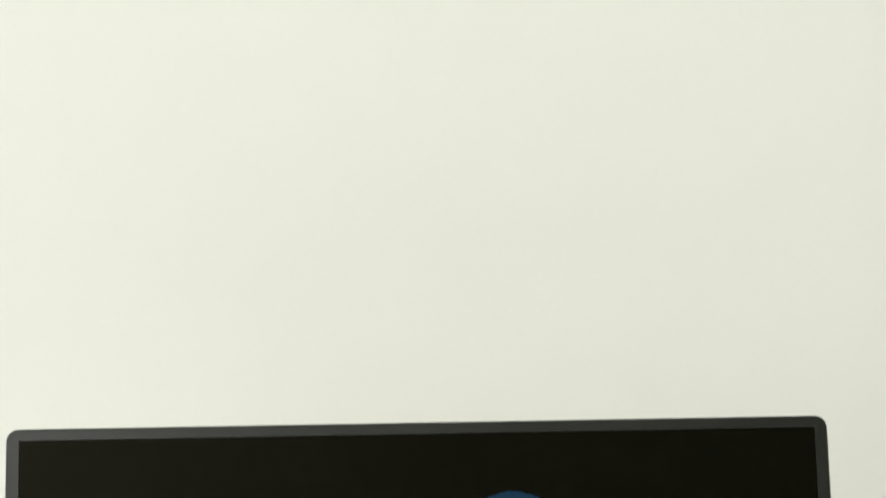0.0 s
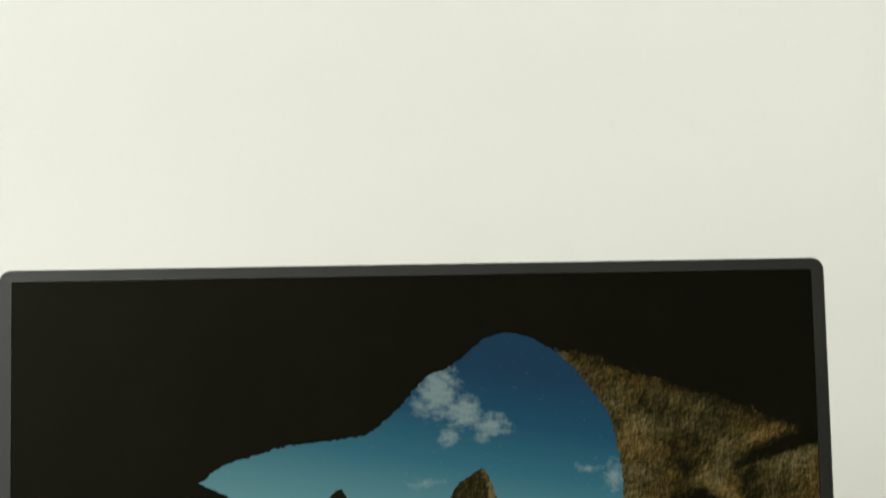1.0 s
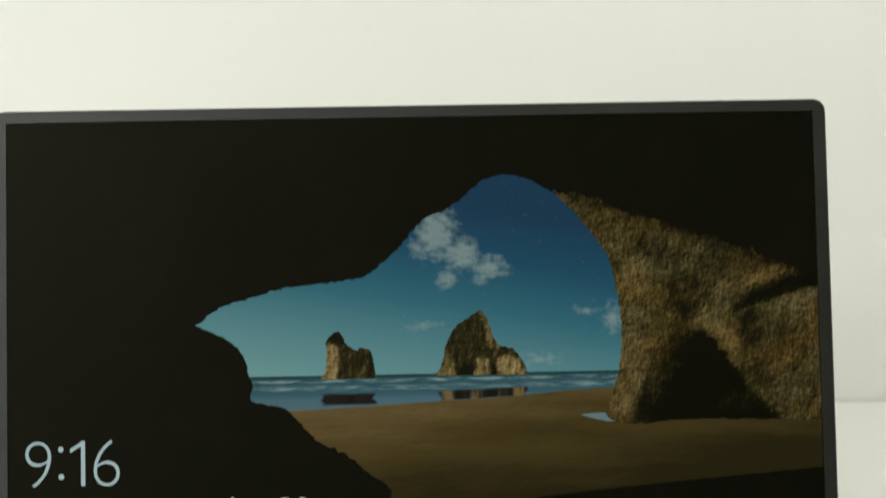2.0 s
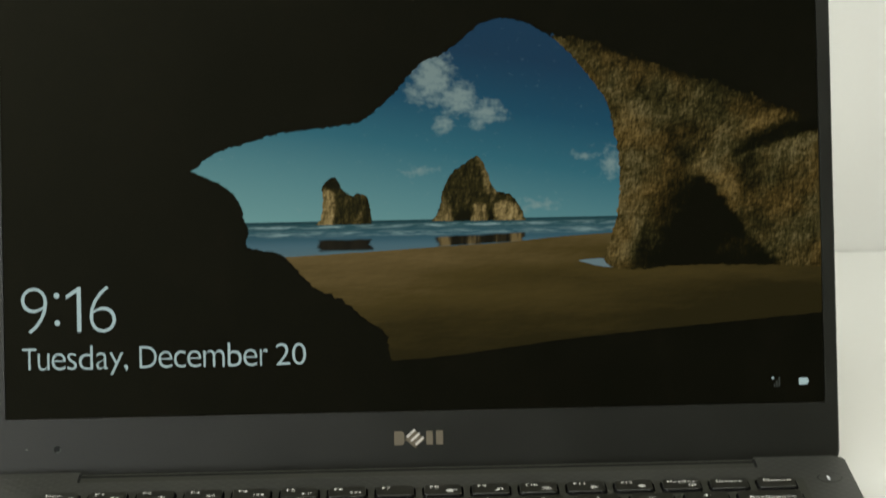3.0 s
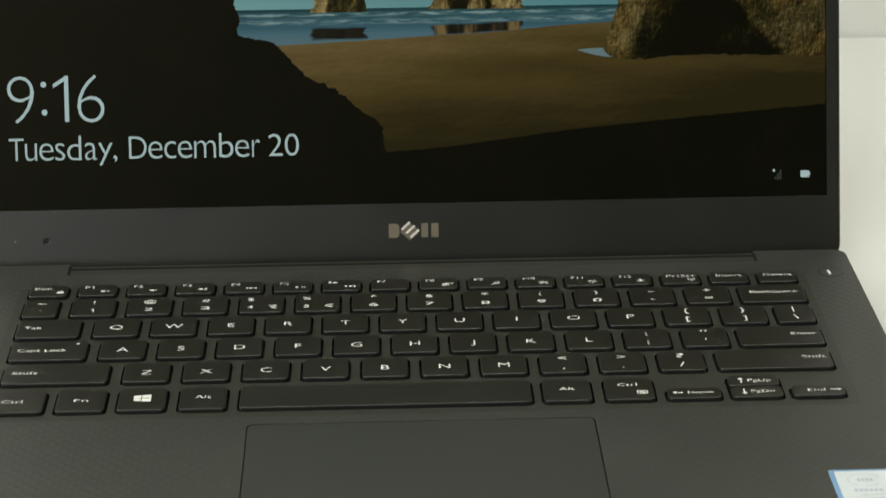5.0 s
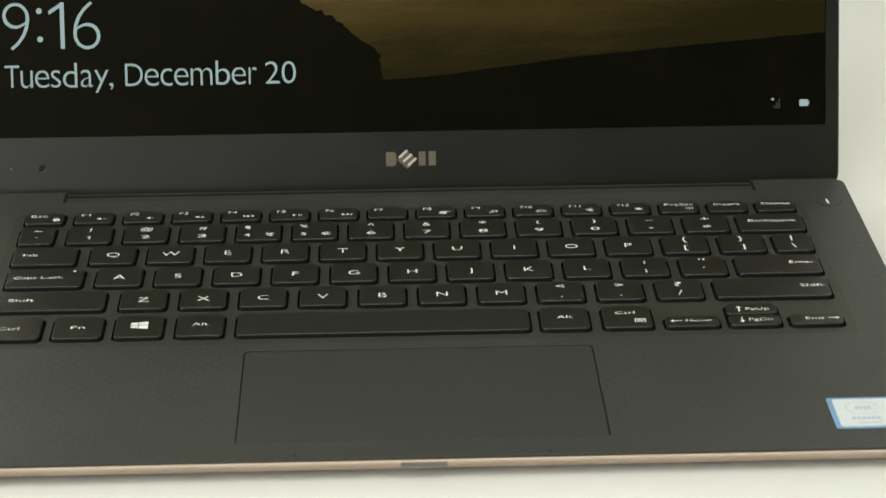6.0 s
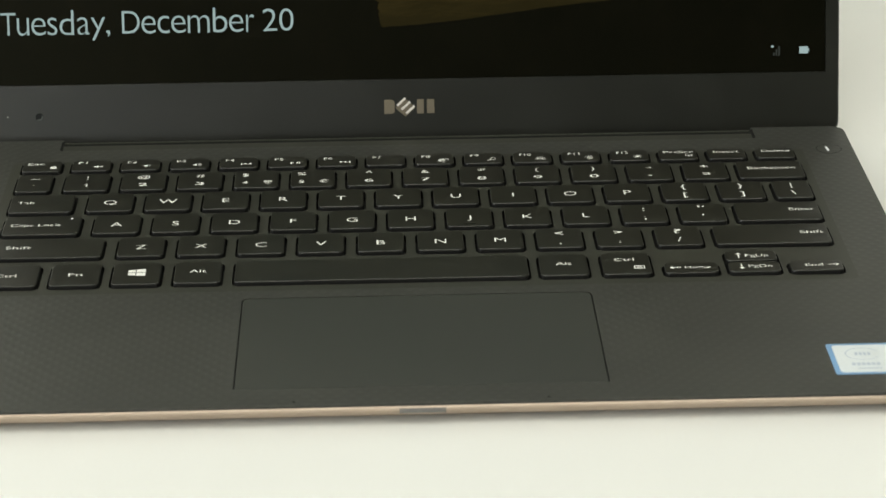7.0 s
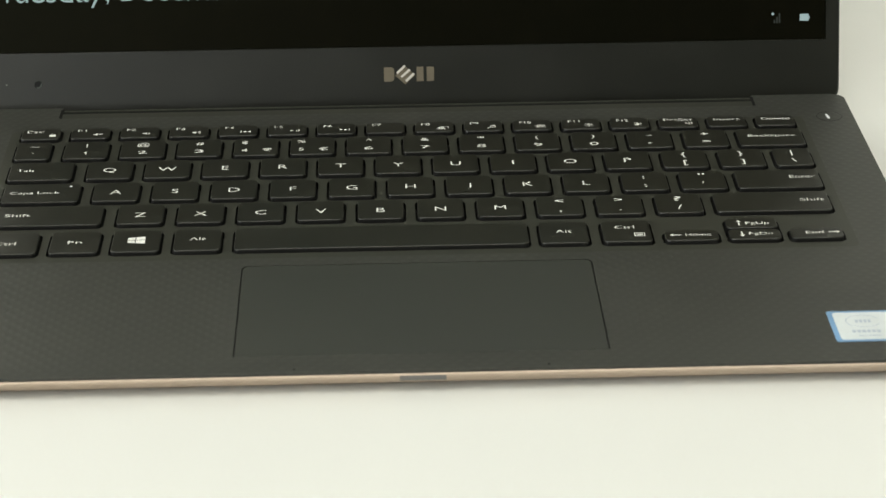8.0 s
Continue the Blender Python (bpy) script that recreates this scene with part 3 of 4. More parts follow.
def deck_rim(grow):
    """Outline of the base with the hinge notch at its back."""
    p = round_rect(-HALF - grow, HALF + grow, -grow, BACK + grow, (0.007, 0.007, 0.0045, 0.0045), 5)
    cut = [(SLOT_X, BACK + grow), (SLOT_X, SLOT_Y + grow), (-SLOT_X, SLOT_Y + grow), (-SLOT_X, BACK + grow)]
    return p[:18] + cut + p[18:]


deck = part("deck", holed_plate([deck_rim(0), round_rect(*KB, 0.0022), round_rect(*PAD, (0.0005, 0.0005, 0.0022, 0.0022))], 0.0, 0.0009), M_DECK, laptop, "dark grey soft-touch palm rest and keyboard surround")


def under(y):
    """Height of the base's underside, 2.2 mm over the tabletop."""
    return -(DECK_HEIGHT - 0.0022) - y * math.tan(radians(DECK_SLOPE))


rim = bmesh.new()
rings = [ring(rim, deck_rim(0.0001), -0.0009), ring(rim, deck_rim(0.0005), -0.0012), ring(rim, deck_rim(0.0005), -0.0019), ring(rim, deck_rim(0.0001), -0.0024), ring(rim, deck_rim(-0.0018), -0.0046)]
inner = deck_rim(-0.0062)
rings.append([rim.verts.new((x, y, under(y))) for x, y in inner])
for a, b in zip(rings, rings[1:]):
    join_rings(rim, b, a)
bmesh.ops.triangle_fill(rim, edges=[rim.edges.get((rings[-1][i], rings[-1][(i + 1) % len(inner)])) for i in range(len(inner))], use_beauty=True, normal=(0, 0, -1))
part("bottom_shell", rim, M_CHAMPAGNE, laptop, "champagne coloured anodised metal rim and underside")
for fy in (0.016, 0.168):
    foot = bmesh.new()
    slab(foot, -0.118, 0.118, fy, fy + 0.009, 0, 0)
    for i, v in enumerate(foot.verts):
        v.co.z = (under(v.co.y) - 0.00215) if i < 4 else under(v.co.y) + 0.0002
    part("rubber_foot", foot, M_RUBBER, laptop)
notch = loft([(rect(0, 0.0006, 0.0128, 0.0022), -0.0029), (rect(0, 0.0006, 0.0128, 0.0023), -0.0022), (rect(0, 0.0006, 0.0128, 0.0023), -0.0014), (rect(0, 0.0009, 0.0128, 0.0018), -0.00095)])
part("lid_notch", notch, M_STEEL, laptop, "small grey finger notch in the front rim")
for x in (-0.0353, 0.0347):
    part("microphone_hole", flat([disc(x, 0.0018, 0.0004, 8, 0.0005)], 0.00006), M_RECESS_SHADE, laptop)

# touchpad, with a narrow gap at its sides and back
px0, px1, py0, py1 = PAD
part("touchpad", loft([(round_rect(px0 + 0.0004, px1 - 0.0004, py0 + 0.00002, py1 - 0.0003, (0.0004, 0.0004, 0.002, 0.002)), -0.0008), (round_rect(px0 + 0.0004, px1 - 0.0004, py0 + 0.00002, py1 - 0.0003, (0.0004, 0.0004, 0.002, 0.002)), -0.0001), (round_rect(px0 + 0.0006, px1 - 0.0006, py0 + 0.00005, py1 - 0.0005, (0.0004, 0.0004, 0.002, 0.002)), 0.00003)]), M_PAD, laptop, "smooth dark grey touchpad")
part("touchpad_well", box_of((px0, px1, py0, py1, -0.0012, -0.00085)), M_RECESS_SHADE, laptop)

# sticker
sx0, sx1, sy0, sy1 = 0.1160, 0.1342, 0.0106, 0.0286
sticker = part("sticker", loft([(round_rect(sx0, sx1, sy0, sy1, 0.0008), 0.00002), (round_rect(sx0, sx1, sy0, sy1, 0.0008), 0.00012)]), M_STICK_BLUE, laptop, "small square white processor sticker with blue border")
part("sticker_face", flat([round_rect(sx0 + 0.0015, sx1 - 0.0004, sy0 + 0.0010, sy1 - 0.0010, 0.0010)], 0.00016), M_STICK_WHITE, sticker)
cx = (sx0 + sx1) / 2 + 0.0004
part("sticker_print", flat(arc(cx, 0.0223, 0.0049, 0.0003, 25, 330, 18, 0.0035) + [rect(cx - 0.0018 + 0.0012 * k, 0.0223, 0.0008, 0.0017) for k in range(4)] + [rect(cx - 0.0036 + 0.0014 * k, 0.0163, 0.0010, 0.0015) for k in range(6)] + [rect(cx + 0.0005, 0.0137, 0.0066, 0.0004)], 0.00020), M_STICK_PRINT, sticker)

# power button
power = part("power_button", loft([(round_rect(0.1393, 0.1479, 0.1661, 0.1738, 0.0038, 5), -0.0002), (round_rect(0.1393, 0.1479, 0.1661, 0.1738, 0.0038, 5), 0.00002), (round_rect(0.1396, 0.1476, 0.1664, 0.1735, 0.0035, 5), 0.00006)]), M_DECK, laptop, "oval power button with a white light slit")
part("button_gap", flat(arc(0.1436, 0.16995, 0.0043, 0.00022, 0, 360, 28, 0.0039), 0.00010), M_RECESS_SHADE, power)
part("light_slit", flat([bar(0.1432, 0.1681, 0.1429, 0.1718, 0.0008)], 0.00014), M_WHITE_LIGHT, power)

# ------------------------------------------------------------------ keyboard
GAP = 0.00044
TRAY_Z, WELL_Z, KEY_Z = -0.00002, -0.0024, 0.00115
# rows: front and back of the key tops in mm, and their spread
F_ROW, NUM_ROW, TOP_ROW, HOME_ROW, LOW_ROW, SPACE_ROW = (160.5, 169.7, 1.003), (144.0, 158.3, 1.0015), (127.6, 141.8, 0.9995), (110.7, 124.9, 0.9975), (93.7, 107.8, 0.9955), (74.2, 89.3, 0.993)
HALF_LOW, HALF_HIGH = (74.2, 81.5, 0.993), (82.0, 89.3, 0.993)
KEY_PLAN = []  # (row, left, right, prints); a print: (text or icon, dx, dy, cap, width)


DROP = {TOP_ROW: -0.2, HOME_ROW: -0.4, LOW_ROW: -0.5}  # letters sit a little in front of the middle


def run(row, first, pitch, width, names, cap=3.1):
    for i, n in enumerate(names):
        c = first + pitch * i
        KEY_PLAN.append((row, c - width / 2, c + width / 2, n if isinstance(n, list) else [(n, 0, DROP.get(row, 0), cap, None)]))


def two(up, low):
    return [(q, 0, dy, 2.4 if q.isdigit() or q in '!@#&()~`' else 3.0, {'~': 3.0, '`': 1.0, '^': 2.2, '*': 2.4, '(': 1.1, ')': 1.1, '—': 2.2, '"': 2.2, '?': 2.4}.get(q, 3.0 if q.isdigit() and q != '1' else None)) for q, dy in ((up, 3.4), (low, -2.8))]


def fkey(text, icon=None):
    return [(text, -2.9 if len(text) < 3 else -2.2, 2.1, 2.0, 2.9 if len(text) < 3 else 3.9)] + ([(icon, 2.7, -1.2, 0, 0)] if icon else [])


run(F_ROW, -123.75, 16.5, 13.5, [[("Esc", -2.0, 1.8, 2.0, 5.6), ("lock_icon", 4.0, -1.2, 0, 0)], fkey("F1", "mute_icon"), fkey("F2", "quiet_icon"), fkey("F3", "loud_icon"), fkey("F4", "back_icon"), fkey("F5", "play_icon"), fkey("F6", "next_icon"), fkey("F7"),
                                fkey("F8", "screen_icon"), fkey("F9", "search_icon"), fkey("F10", "keylight_icon"), fkey("F11", "dim_icon"), fkey("F12", "bright_icon"), [("PrtScr", 0.4, 1.9, 2.0, 10.2), ("radio_icon", 3.6, -1.4, 0, 0)], [("Insert", 0.2, 1.5, 2.0, 8.8)], [("Delete", 0.4, 1.5, 2.0, 9.6)]])
KEY_PLAN.append((NUM_ROW, -130.9, -118.8, two("~", "`")))
run(NUM_ROW, -107.4, 18.7, 15.2, [two("!", "1"), two("@", "2"), two("#", "3"), [("$", -3.7, 3.5, 2.3, None), ("4", -3.7, -2.8, 2.3, None), ("rupee_icon", 3.8, -2.7, 0, 0)], [("%", -3.7, 3.5, 2.3, None), ("5", -3.7, -2.8, 2.3, None), ("€", 3.7, -2.8, 2.3, 3.1)],
                                  two("^", "6"), two("&", "7"), two("*", "8"), two("(", "9"), two(")", "0"), two("—", "-"), two("+", "=")])
KEY_PLAN.append((NUM_ROW, 108.9, 131.3, [("Backspace", 0.6, 1.2, 2.0, 16.0)]))
KEY_PLAN.append((TOP_ROW, -131.1, -109.8, [("Tab", -5.2, 0.6, 2.0, 5.4)]))
run(TOP_ROW, -98.25, 18.76, 15.3, [*"QWERTYUIOP", two("{", "["), two("}", "]")])
KEY_PLAN.append((TOP_ROW, 118.6, 131.4, two("|", "\\")))
KEY_PLAN.append((HOME_ROW, -131.1, -106.1, [("Caps Lock", -2.0, 0.2, 2.0, 15.7), ("caps_light", 9.0, 4.6, 0, 0)]))
run(HOME_ROW, -94.8, 18.8, 15.2, [*"ASD", [("F", 0, -0.4, 3.1, None), ("ridge", 0, -5.2, 0, 0)], *"GH", [("J", 0, -0.4, 3.1, None), ("ridge", 0, -5.2, 0, 0)], *"KL", two(":", ";"), two('"', "'")])
KEY_PLAN.append((HOME_ROW, 103.7, 131.5, [("Enter", 7.9, 1.2, 2.0, 8.3)]))
KEY_PLAN.append((LOW_ROW, -131.2, -97.4, [("Shift", -9.8, 0.6, 2.0, 8.0)]))
run(LOW_ROW, -85.75, 18.8, 15.1, [*"ZXCVBNM", two("<", ","), two(">", "."), two("?", "/")])
KEY_PLAN.append((LOW_ROW, 94.5, 131.6, [("Shift", 12.8, 0.9, 2.0, 7.6)]))
for l, r, prints in ((-131.2, -115.4, [("Ctrl", -2.4, -0.2, 2.0, 6.4)]), (-112.3, -96.6, [("Fn", 0, -0.2, 2.0, 4.3)]), (-93.4, -78.0, [("four_panes", 0, 0.4, 0, 0)]), (-74.5, -59.4, [("Alt", 0, 0.6, 2.0, 4.9)]), (-55.9, 34.9, []),
                     (37.9, 53.4, [("Alt", 0, 0.6, 2.0, 4.9)]), (57.2, 72.8, [("Ctrl", -0.4, 2.6, 2.0, 6.0), ("menu_icon", 3.8, -2.8, 0, 0)])):
    KEY_PLAN.append((SPACE_ROW, l, r, prints))
KEY_PLAN.append((HALF_LOW, 76.2, 93.3, [("Home", 2.0, 0.3, 1.8, 7.8), ("left_arrow", -4.8, 0.2, 0, 0)]))
KEY_PLAN.append((HALF_HIGH, 96.0, 112.5, [("PgUp", 1.8, -0.2, 1.8, 7.2), ("up_arrow", -3.9, -0.2, 0, 0)]))
KEY_PLAN.append((HALF_LOW, 96.0, 112.5, [("PgDn", 1.8, 0.2, 1.8, 7.2), ("down_arrow", -3.9, 0.2, 0, 0)]))
KEY_PLAN.append((HALF_LOW, 114.9, 131.8, [("End", -0.6, 0.3, 1.8, 5.4), ("right_arrow", 5.3, 0.3, 0, 0)]))


def icon(name):
    """Outlines of a printed sign, in mm about its middle."""
    horn = [[(-1.6, -0.35), (-1.0, -0.35), (-1.0, 0.35), (-1.6, 0.35)], [(-1.0, -0.35), (-0.2, -0.9), (-0.2, 0.9), (-1.0, 0.35)]]
    right = lambda x: [(x, -0.75), (x + 1.2, 0), (x, 0.75)]
    left = lambda x: [(x, -0.75), (x, 0.75), (x - 1.2, 0)]
    head = lambda a: [[(1.9 * math.cos(radians(a)) + k * math.cos(radians(a + 90)) * 0.95 - q * math.cos(radians(a)), 1.9 * math.sin(radians(a)) + k * math.sin(radians(a + 90)) * 0.95 - q * math.sin(radians(a))) for k, q in ((0, 0), (1, 1.1), (-1, 1.1))],
                      bar(-1.6 * math.cos(radians(a)), -1.6 * math.sin(radians(a)), 1.0 * math.cos(radians(a)), 1.0 * math.sin(radians(a)), 0.42)]
    rays = [bar(0.95 * math.cos(a), 0.95 * math.sin(a), 1.5 * math.cos(a), 1.5 * math.sin(a), 0.28) for a in [math.pi * i / 4 for i in range(8)]]
    if name == "mute_icon":
        return horn + [bar(0.4, -0.5, 1.4, 0.5, 0.26), bar(0.4, 0.5, 1.4, -0.5, 0.26)]
    if name == "quiet_icon":
        return horn + arc(-0.2, 0, 0.8, 0.26, -45, 45, 4)
    if name == "loud_icon":
        return horn + arc(-0.2, 0, 0.7, 0.26, -45, 45, 4) + arc(-0.2, 0, 1.4, 0.26, -45, 45, 5)
    if name == "back_icon":
        return [rect(-1.7, 0, 0.4, 1.5), left(0.0), left(1.6)]
    if name == "play_icon":
        return [right(-1.7), rect(0.5, 0, 0.36, 1.4), rect(1.3, 0, 0.36, 1.4)]
    if name == "next_icon":
        return [right(-1.6), right(0.0), rect(1.7, 0, 0.4, 1.5)]
    if name == "screen_icon":
        return [bar(-0.9, 0.9, 2.0, 0.9, 0.3), bar(2.0, 0.95, 2.0, -0.2, 0.3), rect(-0.4, 0, 2.2, 0.9), rect(-0.4, -1.0, 3.0, 0.35)]
    if name == "search_icon":
        return arc(0.6, 0.35, 0.85, 0.32, 0, 360, 12) + [bar(0.0, -0.2, -1.3, -1.1, 0.36)]
    if name == "keylight_icon":
        return arc(0, -0.6, 0.9, 0.34, 0, 180, 7) + [rect(0, -0.85, 3.6, 0.3)] + [bar(1.3 * math.cos(a), 1.3 * math.sin(a) - 0.6, 1.9 * math.cos(a), 1.9 * math.sin(a) - 0.6, 0.28) for a in (0.5, 1.05, 1.57, 2.1, 2.64)]
    if name == "dim_icon":
        return arc(0, 0, 0.55, 0.28, 0, 360, 10) + rays
    if name == "bright_icon":
        return [disc(0, 0, 0.72, 10)] + rays
    if name == "radio_icon":
        return [rect(0, -0.5, 0.3, 1.3), disc(0, 0.2, 0.4, 8)] + arc(0, 0.2, 1.1, 0.3, -50, 50, 4) + arc(0, 0.2, 1.1, 0.3, 130, 230, 4)
    if name == "lock_icon":
        return [rect(0, -0.5, 2.2, 1.3)] + arc(0, 0.15, 0.75, 0.32, 0, 180, 7)
    if name == "rupee_icon":
        return [rect(0, 1.0, 2.8, 0.36), rect(0, 0.25, 2.8, 0.36), bar(-0.9, -0.5, 1.0, -1.35, 0.38)] + arc(-0.3, 0.3, 0.75, 0.34, -90, 90, 6)
    if name == "menu_icon":
        return [rect(0, 1.0, 3.3, 0.3), rect(0, -1.0, 3.3, 0.3), rect(-1.5, 0, 0.3, 1.8), rect(1.5, 0, 0.3, 1.8), rect(0, 0.42, 1.8, 0.26), rect(0, 0, 1.8, 0.26), rect(0, -0.42, 1.8, 0.26)]
    if name == "four_panes":
        return [[(-2.6, 0.15), (-0.35, 0.15), (-0.35, 2.0), (-2.6, 1.65)], [(-0.1, 0.15), (2.7, 0.15), (2.7, 2.4), (-0.1, 2.03)], [(-2.6, -1.65), (-0.35, -2.0), (-0.35, -0.12), (-2.6, -0.12)], [(-0.1, -2.03), (2.7, -2.4), (2.7, -0.12), (-0.1, -0.12)]]
    if name == "ridge":
        return [rect(0, 0, 3.6, 0.32)]
    if name == "caps_light":
        return [disc(0, 0, 0.5, 10)]
    return head({"left_arrow": 180, "right_arrow": 0, "up_arrow": 90, "down_arrow": 270}[name])


# the tray between the keys: bars round every key well, the wells' walls, and their dark floor
def tray():
    """The lattice: one plate with a rounded opening for every key; page keys share one."""
    rim = round_rect(KB[0] - 0.0004, KB[1] + 0.0004, KB[2] - 0.0004, KB[3] + 0.0004, 0.0023)
    wells = []
    for row, l, r, _ in KEY_PLAN:
        front, back = row[:2]
        if row is HALF_HIGH:
            continue
        if row is HALF_LOW and 95 < l < 97:
            back = HALF_HIGH[1]
        wells.append(round_rect(l * row[2] * MM - GAP, r * row[2] * MM + GAP, front * MM - GAP, back * MM + GAP, 0.0021))
    bm = holed_plate([rim] + wells, TRAY_Z, TRAY_Z - WELL_Z)
    bm.normal_update()
    for f in bm.faces:
        # well walls take the shade black instead of the lattice colour
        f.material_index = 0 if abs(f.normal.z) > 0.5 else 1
        if f.normal.z < -0.5:
            f.normal_flip()
    return bm


part("keyboard_tray", tray(), M_TRAY, laptop, "dark grey lattice between the keys").data.materials.append(M_RECESS_SHADE)
part("keyboard_well", box_of((KB[0] - 0.001, KB[1] + 0.001, KB[2] - 0.001, KB[3] + 0.001, WELL_Z - 0.0003, WELL_Z)), M_RECESS_SHADE, laptop)


def key_mesh(w, d):
    o = lambda g, r: round_rect(-w / 2 + g, w / 2 - g, -d / 2 + g, d / 2 - g, r + 0.0002, 4)
    bm = loft([(o(-0.00012, 0.0014), -0.0021), (o(0, 0.0014), KEY_Z - 0.00042), (o(0.00006, 0.0014), KEY_Z - 0.00016), (o(0.00016, 0.0013), KEY_Z - 0.00005), (o(0.00032, 0.0012), KEY_Z)], cap_bottom=False)
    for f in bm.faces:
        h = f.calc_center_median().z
        # skirts blackened as shade, bevels in the lighter edge colour
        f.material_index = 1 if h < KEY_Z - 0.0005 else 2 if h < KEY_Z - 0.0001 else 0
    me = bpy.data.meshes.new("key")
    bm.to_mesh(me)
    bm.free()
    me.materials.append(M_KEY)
    me.materials.append(M_RECESS_SHADE)
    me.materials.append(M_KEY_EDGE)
    return me


key_meshes, letter_meshes = {}, {}
for row, l, r, prints in KEY_PLAN:
    l, r = l * row[2], r * row[2]
    w, d = round((r - l) * MM, 5), round((row[1] - row[0]) * MM, 5)
    if (w, d) not in key_meshes:
        key_meshes[w, d] = key_mesh(w - 0.0006, d - 0.0004)
    kx, ky = (l + r) / 2 * MM, (row[0] + row[1]) / 2 * MM
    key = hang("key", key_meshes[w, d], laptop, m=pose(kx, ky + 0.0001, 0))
    for what, dx, dy, cap, width in prints:
        at = pose(dx * MM, dy * MM, KEY_Z + 0.00003)
        if what == "1":
            part("legend", flat([rect(0.0002, 0, 0.00045, 0.0024), bar(0.0002, 0.0011, -0.0007, 0.0005, 0.00042)]), M_INK, key, m=at)
        elif cap:
            if (what, cap, width) not in letter_meshes:
                me = lettering(what, cap * MM, width * MM if width else None, 1.3, thin=-0.007 if len(what) > 1 else 0.004 if cap < 3.05 else -0.008)
                me.materials.append(M_INK)
                letter_meshes[what, cap, width] = me
            hang("legend", letter_meshes[what, cap, width], key, m=at)
        elif what == "ridge":
            part("ridge", box_of((-0.0018, 0.0018, -0.00016, 0.00016, -0.0001, 0.00014)), M_KEY, key, m=at)
        elif what == "caps_light":
            part("indicator_light", flat([[(x * MM, y * MM) for x, y in p] for p in icon(what)]), M_WHITE_LIGHT, key, m=at)
        else:
            part("legend", flat([[(x * MM, y * MM) for x, y in p] for p in icon(what)]), M_INK, key, m=at)

# ------------------------------------------------------------------ laptop: hinge and lid
prof = [(0.1811, -0.0012), (0.1811, -0.00008), (0.1845, 0.0001), (0.1849, -0.0001), (0.1849, -0.0040), (0.1928, -0.0055), (0.1922, -0.0084), (0.1812, -0.0084)]
bar_bm = bmesh.new()
ends = [[bar_bm.verts.new((x, y, z)) for y, z in prof] for x in (-0.1192, 0.1192)]
join_rings(bar_bm, ends[1], ends[0])
bar_bm.faces.new(ends[0][::-1])
bar_bm.faces.new(ends[1])
part("hinge_bar", bar_bm, M_TRAY, laptop, "long dark hinge cover")

# black strips stand in for the shade in the slots behind the hinge cover
for y0, y1 in ((0.1850, 0.1868), (0.1876, 0.1888)):
    part("hinge_gap_shade", box_of((-0.1196, 0.1196, y0, y1, -0.0040, -0.0003)), M_RECESS_SHADE, laptop)
part("hinge_strip", box_of((-0.1190, 0.1190, 0.1868, 0.1876, -0.0040, 0.00005)), M_TRAY, laptop, "narrow strip behind the hinge cover")
# the same shade strips at both ends, slightly proud of the deck
for x in (-0.1196, 0.1196):
    part("hinge_gap_shade", box_of((x - 0.0005, x + 0.0005, 0.1811, 0.1884, -0.0040, 0.00012)), M_RECESS_SHADE, laptop)

LEAN, HINGE_Y, SCREEN_V = 18.28, 0.1960, 0.0176
LID = pose(0, HINGE_Y, 0, 90 - LEAN)  # x along the hinge, y up the lid, z towards the user
LID_LOW, LID_TOP, LID_T = -0.0055, 0.1838, 0.0046
lid_out = lambda g, r: round_rect(-HALF + g, HALF - g, LID_LOW + g, LID_TOP - g, (0.0052, 0.0052, r, r), 5)
lid = part("lid", loft([(lid_out(0.0012, 0.0035), -LID_T), (lid_out(0, 0.0045), -LID_T + 0.0010), (lid_out(0, 0.0045), -0.0014)]), M_CHAMPAGNE, laptop, "champagne metal lid shell, leaning back", m=LID)
hole = round_rect(-SCREEN_W / 2, SCREEN_W / 2, SCREEN_V - 0.0006, SCREEN_V + SCREEN_H, 0.0002, 1)
part("lid_lip", loft([(lid_out(0, 0.0045), -0.00139), (lid_out(0, 0.0045), -0.0004), (lid_out(0.0005, 0.0042), 0.0)], cap_top=False), M_LIP, lid)
bez = bmesh.new()
o, i = lid_out(0.0007, 0.0040), hole
eo, ei = ring(bez, o, 0.0), ring(bez, i, 0.0)
es = [bez.edges.new((q[k], q[(k + 1) % len(q)])) for q in (eo, ei) for k in range(len(q))]
bmesh.ops.triangle_fill(bez, edges=es, use_beauty=True, normal=(0, 0, 1))
lo_o, lo_i = ring(bez, lid_out(0.0007, 0.0040), -0.0012), ring(bez, i, -0.0012)
join_rings(bez, lo_o, eo)
join_rings(bez, ei, lo_i)
part("bezel", bez, M_BEZEL, lid, "dark grey bezel with a wide chin")
cam_x, cam_y = -0.1287, 0.0060
part("webcam", flat([disc(cam_x, cam_y, 0.0014, 18)], 0.00008), M_LENS, lid, "tiny round webcam lens")
# paler arc painted at lower right as the light caught in the recess
part("webcam_lit_crescent", flat(arc(cam_x, cam_y, 0.0010, 0.0006, -125, 30, 12), 0.00012), M_LIP, lid)
part("indicator_light", flat([disc(-0.1397, 0.0062, 0.0003, 8)], 0.0001), M_STEEL, lid)
